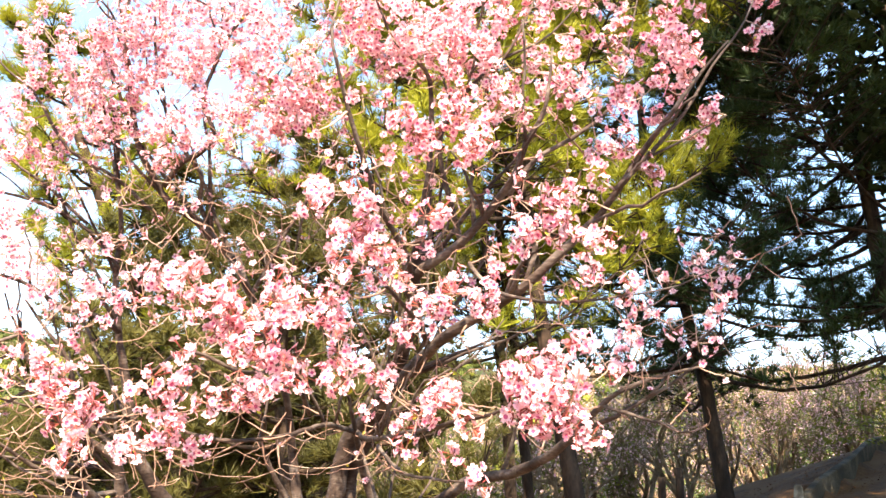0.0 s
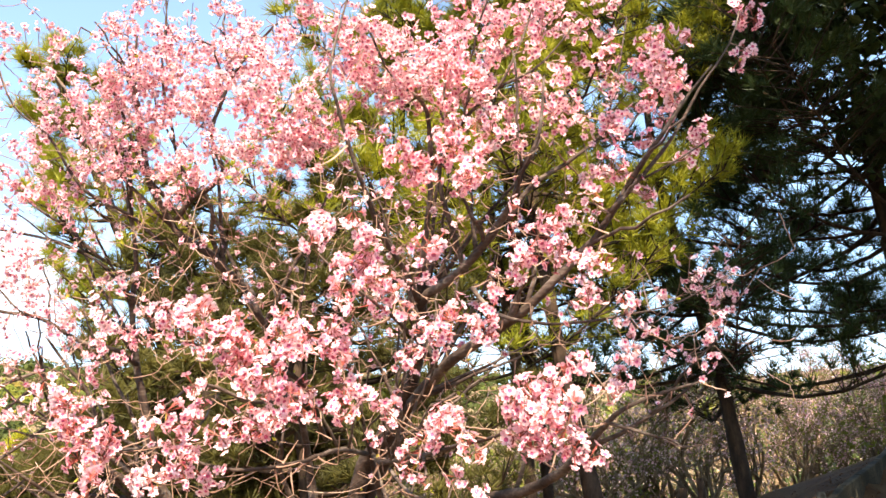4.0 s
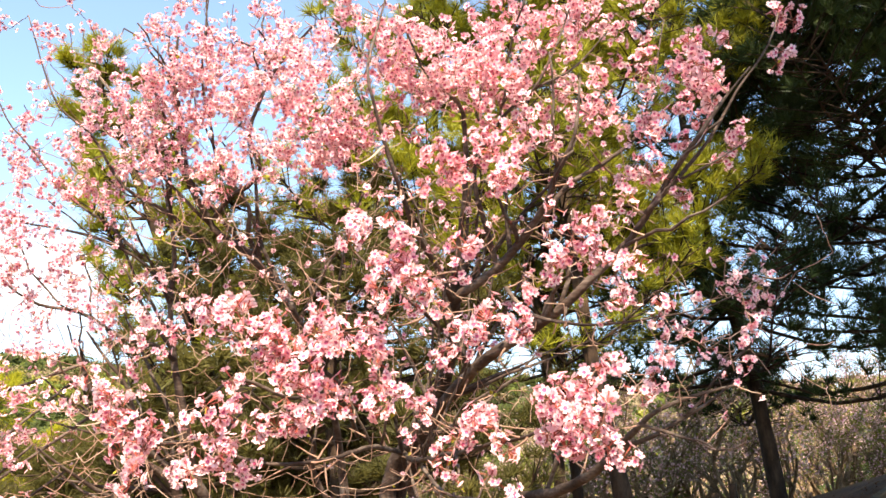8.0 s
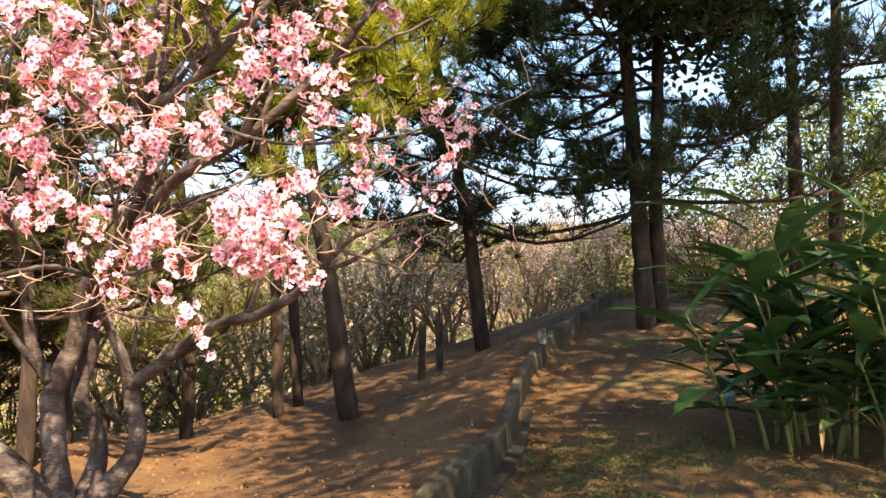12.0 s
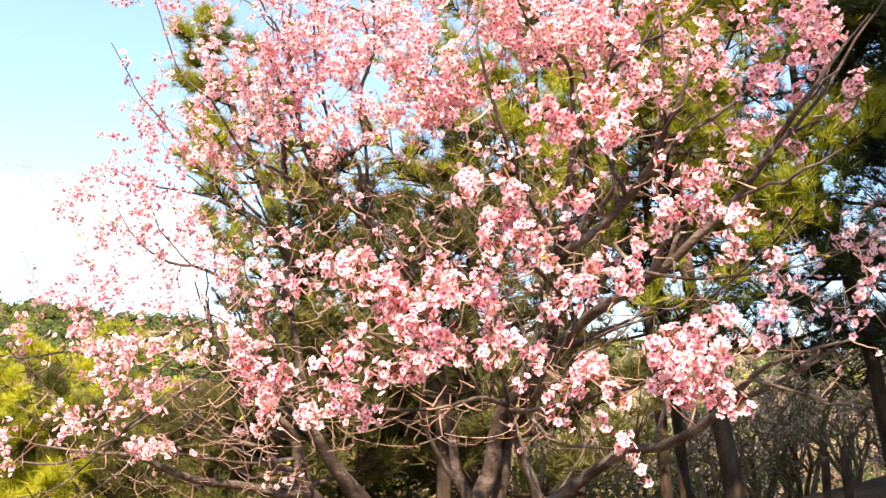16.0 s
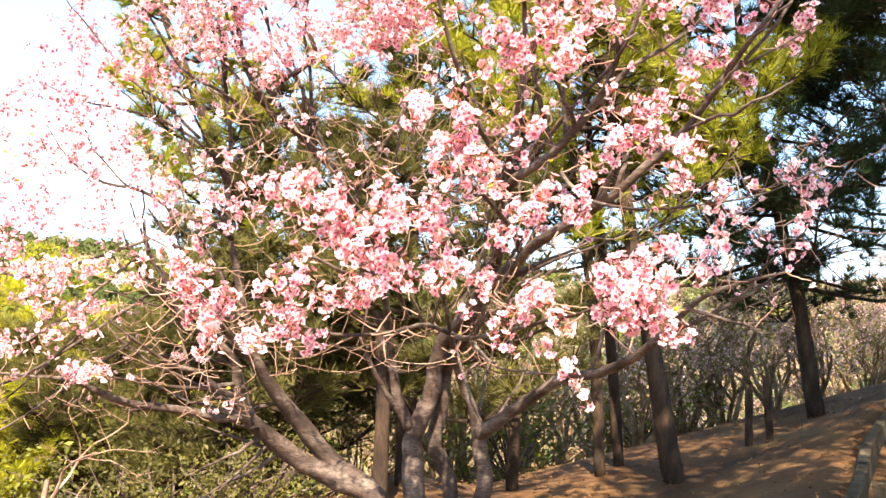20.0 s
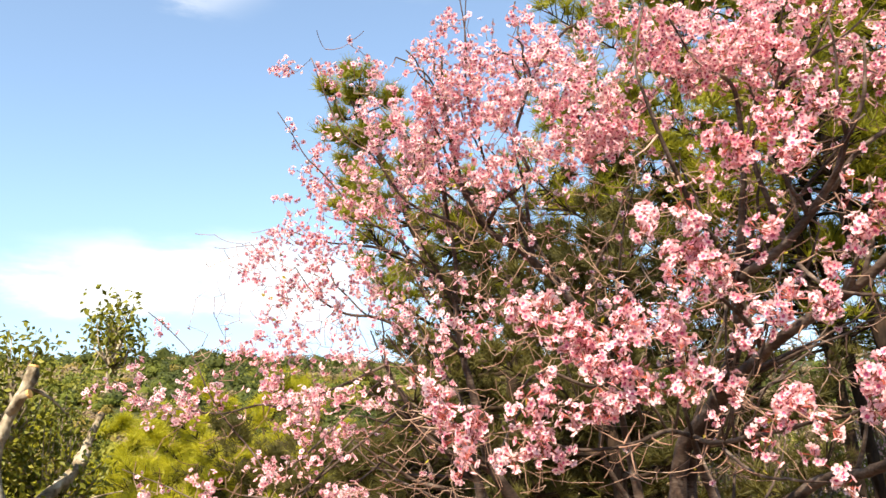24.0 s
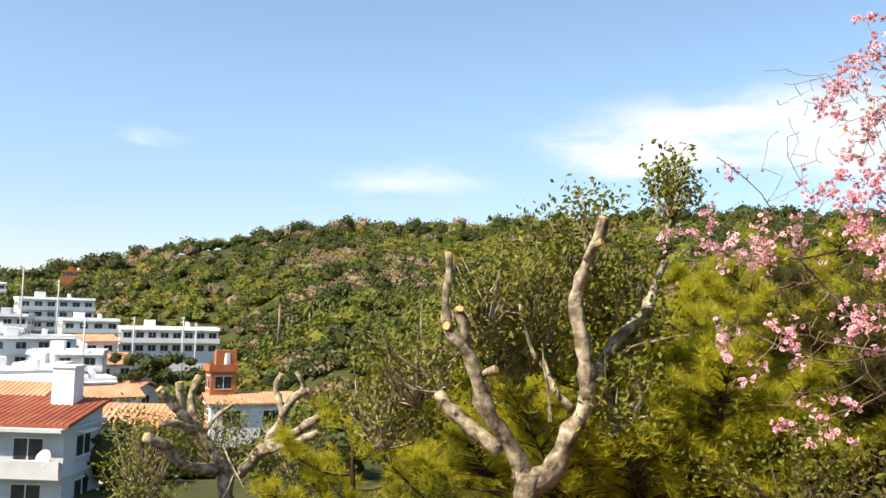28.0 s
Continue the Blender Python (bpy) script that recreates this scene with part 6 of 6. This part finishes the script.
        box(s, (1.5, 1.05, top + 3.4), (3.2, D + 0.05, top + 3.55))
        part("water_tower", s.mesh("water_tower", [PLASTER]), h)
    return h


def town_house(az, el, d, w, dp, st, turn, roof, label, walls, tiles, bays, balcony=True, tower=False):
    """A house by the bearing and height angle of its wall top, distance, width, depth, storeys, turn and roof."""
    top = polar(az, el, d)[2] - 2.8 * st
    base = math.degrees(math.atan2(top - 1.55, d))
    house(az, base, d, w, dp, st, turn, roof, label, walls, tiles, bays=bays, balcony=balcony, tower=tower)


town_house(-74.26, -7.0, 61.9, 9, 5.2, 2, -28.8, (1.1,), "white house with a dark red sloping tiled roof", GREYWALL, TILE, 2, True, True)
town_house(-75.6, -6.0, 82, 11, 8, 2, -35, 1.9, "white house with a broad orange tiled roof", PLASTER, TILE_PALE, 3, True, False)
town_house(-67.3, -7.2, 74, 6, 5, 1, -20, 1.3, "low house with an orange tiled roof", PLASTER, TILE_PALE, 2, False, False)
town_house(-68.1, -5.2, 150, 7.5, 6.5, 2, -40, 1.3, "small white house with an orange tiled roof", PLASTER, TILE_PALE, 2, True, False)
town_house(-69.5, -3.6, 190, 8.5, 8, 2, 30, 2.2, "gabled white house with pale orange tiles", PLASTER, TILE_PALE, 2, False, False)
town_house(-62.4, -3.9, 95, 2.7, 2.6, 2, 12, "flat", "narrow orange-red tower building", BRICKRED, TILE_PALE, 1, False, False)
town_house(-60.6, -6.0, 95, 8.5, 5.0, 1, 10, 0.9, "low building with an orange tiled roof", PLASTER, TILE_PALE, 2, False, False)
town_house(-65.8, -1.35, 205, 21, 10, 2, 6, "flat", "long white apartment block with two storeys", PLASTER, TILE, 8, True, False)
town_house(-72.6, 0.35, 260, 19, 12, 4, 8, "flat", "white apartment block with open balconies", PLASTER, TILE, 6, True, False)
town_house(-70.6, -0.9, 230, 13, 10, 2, 8, "flat", "white flat-roofed concrete house", PLASTER, TILE, 4, True, False)
town_house(-74.0, -2.0, 185, 16, 10, 3, 12, "flat", "white flat-roofed concrete house", PLASTER, TILE, 4, True, False)
town_house(-76.2, -1.6, 190, 12, 10, 3, 4, "flat", "white flat-roofed apartment house", PLASTER, TILE, 4, True, False)
town_house(-71.6, -2.9, 165, 12, 8, 2, -8, "flat", "white flat-roofed concrete house", PLASTER, TILE, 3, True, False)
town_house(-74.6, -4.1, 125, 13, 9, 1, 6, "flat", "low white flat-roofed shed", PLASTER, TILE, 3, False, False)
town_house(-70.9, -4.6, 130, 8, 7, 2, 10, "flat", "white flat-roofed concrete house", PLASTER, TILE, 2, True, False)
town_house(-78.2, -3.2, 150, 14, 10, 3, 0, "flat", "white concrete apartment block", PLASTER, TILE, 4, True, False)
town_house(-76.3, 1.2, 350, 12, 12, 3, 0, "flat", "white apartment block under the hill", PLASTER, TILE, 4, True, False)
town_house(-71.6, 2.1, 380, 9, 8, 1, 0, "flat", "small brown house among the hillside trees", BRICKRED, TILE, 3, False, False)
town_house(-67.7, 1.7, 360, 7, 6, 1, 0, 1.5, "red-roofed house among the hillside trees", PLASTER, TILE, 2, False, False)
town_house(-75.2, -4.9, 104, 10, 7, 1, 20, 1.0, "low house with a wide white hipped roof", PLASTER, PLASTER, 2, False, False)
town_house(-73.0, -3.7, 150, 7, 6, 2, -15, "flat", "narrow white concrete house with a roof hut", PLASTER, TILE, 2, True, False)
town_house(-77.6, -0.6, 240, 14, 10, 3, 10, "flat", "white apartment block with open balconies", PLASTER, TILE, 5, True, False)
town_house(-74.9, -0.7, 235, 9, 8, 2, -12, "flat", "white flat-roofed concrete house", GREYWALL, TILE, 3, True, False)
town_house(-70.2, -2.2, 200, 7, 7, 2, 20, 1.4, "small white house with a pale orange roof", PLASTER, TILE_PALE, 2, False, False)
town_house(-69.3, -5.6, 112, 6, 6, 2, 15, 1.1, "white house with an orange tiled roof", PLASTER, TILE_PALE, 2, False, False)


def utility_pole(az, el0, el1, d):
    """A concrete pole with two crossarms and small insulators."""
    b, t = polar(az, el0 - 2, d), polar(az, el1, d)
    ob = empty("utility_pole", b, "thin grey concrete utility pole among the houses", "pole", "town poles")
    H = t[2] - b[2]
    s = Soup()
    tube(s, np.array([(0, 0, 0), (0, 0, H * 0.5), (0, 0, H)]), [0.19, 0.16, 0.12], 7, 0)
    part("pole", s.mesh("pole", [GREYWALL], True), ob)
    for z in (H - 0.5, H - 1.3):
        s = Soup()
        box(s, (-0.9, -0.17, z), (0.9, -0.125, z + 0.1))
        for x in (-0.8, -0.3, 0.3, 0.8):
            box(s, (x - 0.04, -0.17, z + 0.1), (x + 0.04, -0.13, z + 0.28))
        part("crossarm", s.mesh("crossarm", [GREYWALL]), ob)


for az, el0, el1, d in ((-74.4, -1.0, 2.2, 210), (-72.4, -1.5, 1.6, 200), (-67.9, -3.2, -0.6, 175), (-64.9, -3.6, -0.5, 180), (-64.1, -3.4, -0.9, 190), (-70.8, -3.4, -0.8, 160)):
    utility_pole(az, el0, el1, d)


# ---- palms, poles on the hillside ----
def palm(az, el0, el1, d, seed):
    rng = np.random.default_rng(seed)
    b, t = polar(az, el0, d), polar(az, el1, d)
    b[2] -= 3
    ob = empty("palm_tree", b, "tall palm with a pale trunk on the hillside", "tree", "hillside palms")
    s = Soup()
    H = t[2] - b[2]
    tube(s, np.array([(0, 0, 0), (0.1, 0, H * 0.5), (0, 0, H)]), [0.42, 0.33, 0.28], 7, 0)
    part("trunk", s.mesh("trunk", [PALEBARK], True), ob)
    s = Soup()
    for k in range(14):
        a = k * 2.4
        w = np.array([math.sin(a), math.cos(a), 0])
        L = rng.uniform(2.0, 2.9)
        up = rng.uniform(-0.2, 0.9)
        sd = np.cross(w, (0, 0, 1)) * 0.35
        p = [np.array([0, 0, H]) + w * L * u + np.array([0, 0, L * (up * u - 0.8 * u * u)]) for u in (0, 0.35, 0.7, 1)]
        s.add([p[0], p[1] - sd, p[1] + sd, p[2] - sd, p[2] + sd, p[3]], [(0, 1, 2), (1, 3, 4, 2), (3, 5, 4)])
    part("fronds", s.mesh("fronds", [HILL[1]]), ob, "feathery green fronds", "stuff")


for k, (az, a, b) in enumerate(((-58.8, -1.5, 1.0), (-56.8, -1.2, 0.4), (-56.2, -0.8, 0.9), (-55.5, -0.9, 0.9), (-54.4, -1.1, 0.8), (-51.6, -0.9, 0.6), (-56.9, -2.8, -0.9))):
    palm(az, a, b, 185, 500 + k)


# ---- ground litter and grass ----
WEED = material("weed_leaf", [(0.036, 0.046, 0.010), (0.078, 0.092, 0.018), (0.14, 0.14, 0.034)], 2, 0.6, 0, 20, translucent=0.2, island=0.5)


def build_litter():
    rng = np.random.default_rng(70)
    n = 14000
    x, y = rng.uniform(-1.5, 8.0, n), 1.8 + 9.2 * rng.random(n) ** 1.3
    z = ground_z(x, y) + 0.012 + 0.03 * rng.random(n)
    s = Soup()
    s.add_many(LEAF4_V, LEAF4_F, [0, 0], facing(rng, np.tile([0.0, 0.0, 1.0], (n, 1)), rng.uniform(0.015, 0.04, n), 0.35), np.stack([x, y, z], -1))
    tagged(new("fallen_leaves", s.mesh("fallen_leaves", [LITTER])), "brown fallen leaves strewn over the slope", "leaf litter", kind="stuff")
    s = Soup()
    n = 14000
    c = np.stack([rng.uniform(1.5, 7.5, 60), rng.uniform(2.4, 8.5, 60)], -1)
    c = np.vstack([c, np.stack([rng.uniform(2.2, 4.2, 40), rng.uniform(2.8, 5.5, 40)], -1)])
    p = c[rng.integers(0, len(c), n)] + rng.normal(0, 0.16, (n, 2))
    side = p[:, 0] - kerb_x(p[:, 1])
    p = p[side > 0.25]
    z = ground_z(p[:, 0], p[:, 1])
    blade = [(-0.07, 0, 0), (0.07, 0, 0), (0.0, 0.25, 1.0)]
    s.add_many(blade, [(0, 1, 2)], [0], facing(rng, np.tile([0.0, 0.0, 1.0], (len(p), 1)), rng.uniform(0.014, 0.036, len(p)), 0.6), np.stack([p[:, 0], p[:, 1], z], -1))
    weeds = c[rng.integers(0, len(c), 5200)] + rng.normal(0, 0.22, (5200, 2))
    weeds = weeds[weeds[:, 0] - kerb_x(weeds[:, 1]) > 0.2]
    s.add_many(LEAF4_V, LEAF4_F, [0, 0], facing(rng, np.tile([0.0, 0.0, 1.0], (len(weeds), 1)), rng.uniform(0.02, 0.042, len(weeds)), 0.45), np.c_[weeds, ground_z(weeds[:, 0], weeds[:, 1]) + rng.uniform(0.01, 0.04, len(weeds))])
    tagged(new("grass", s.mesh("grass", [WEED])), "low green weeds and thin grass on the bank", "grass", kind="stuff")


build_litter()
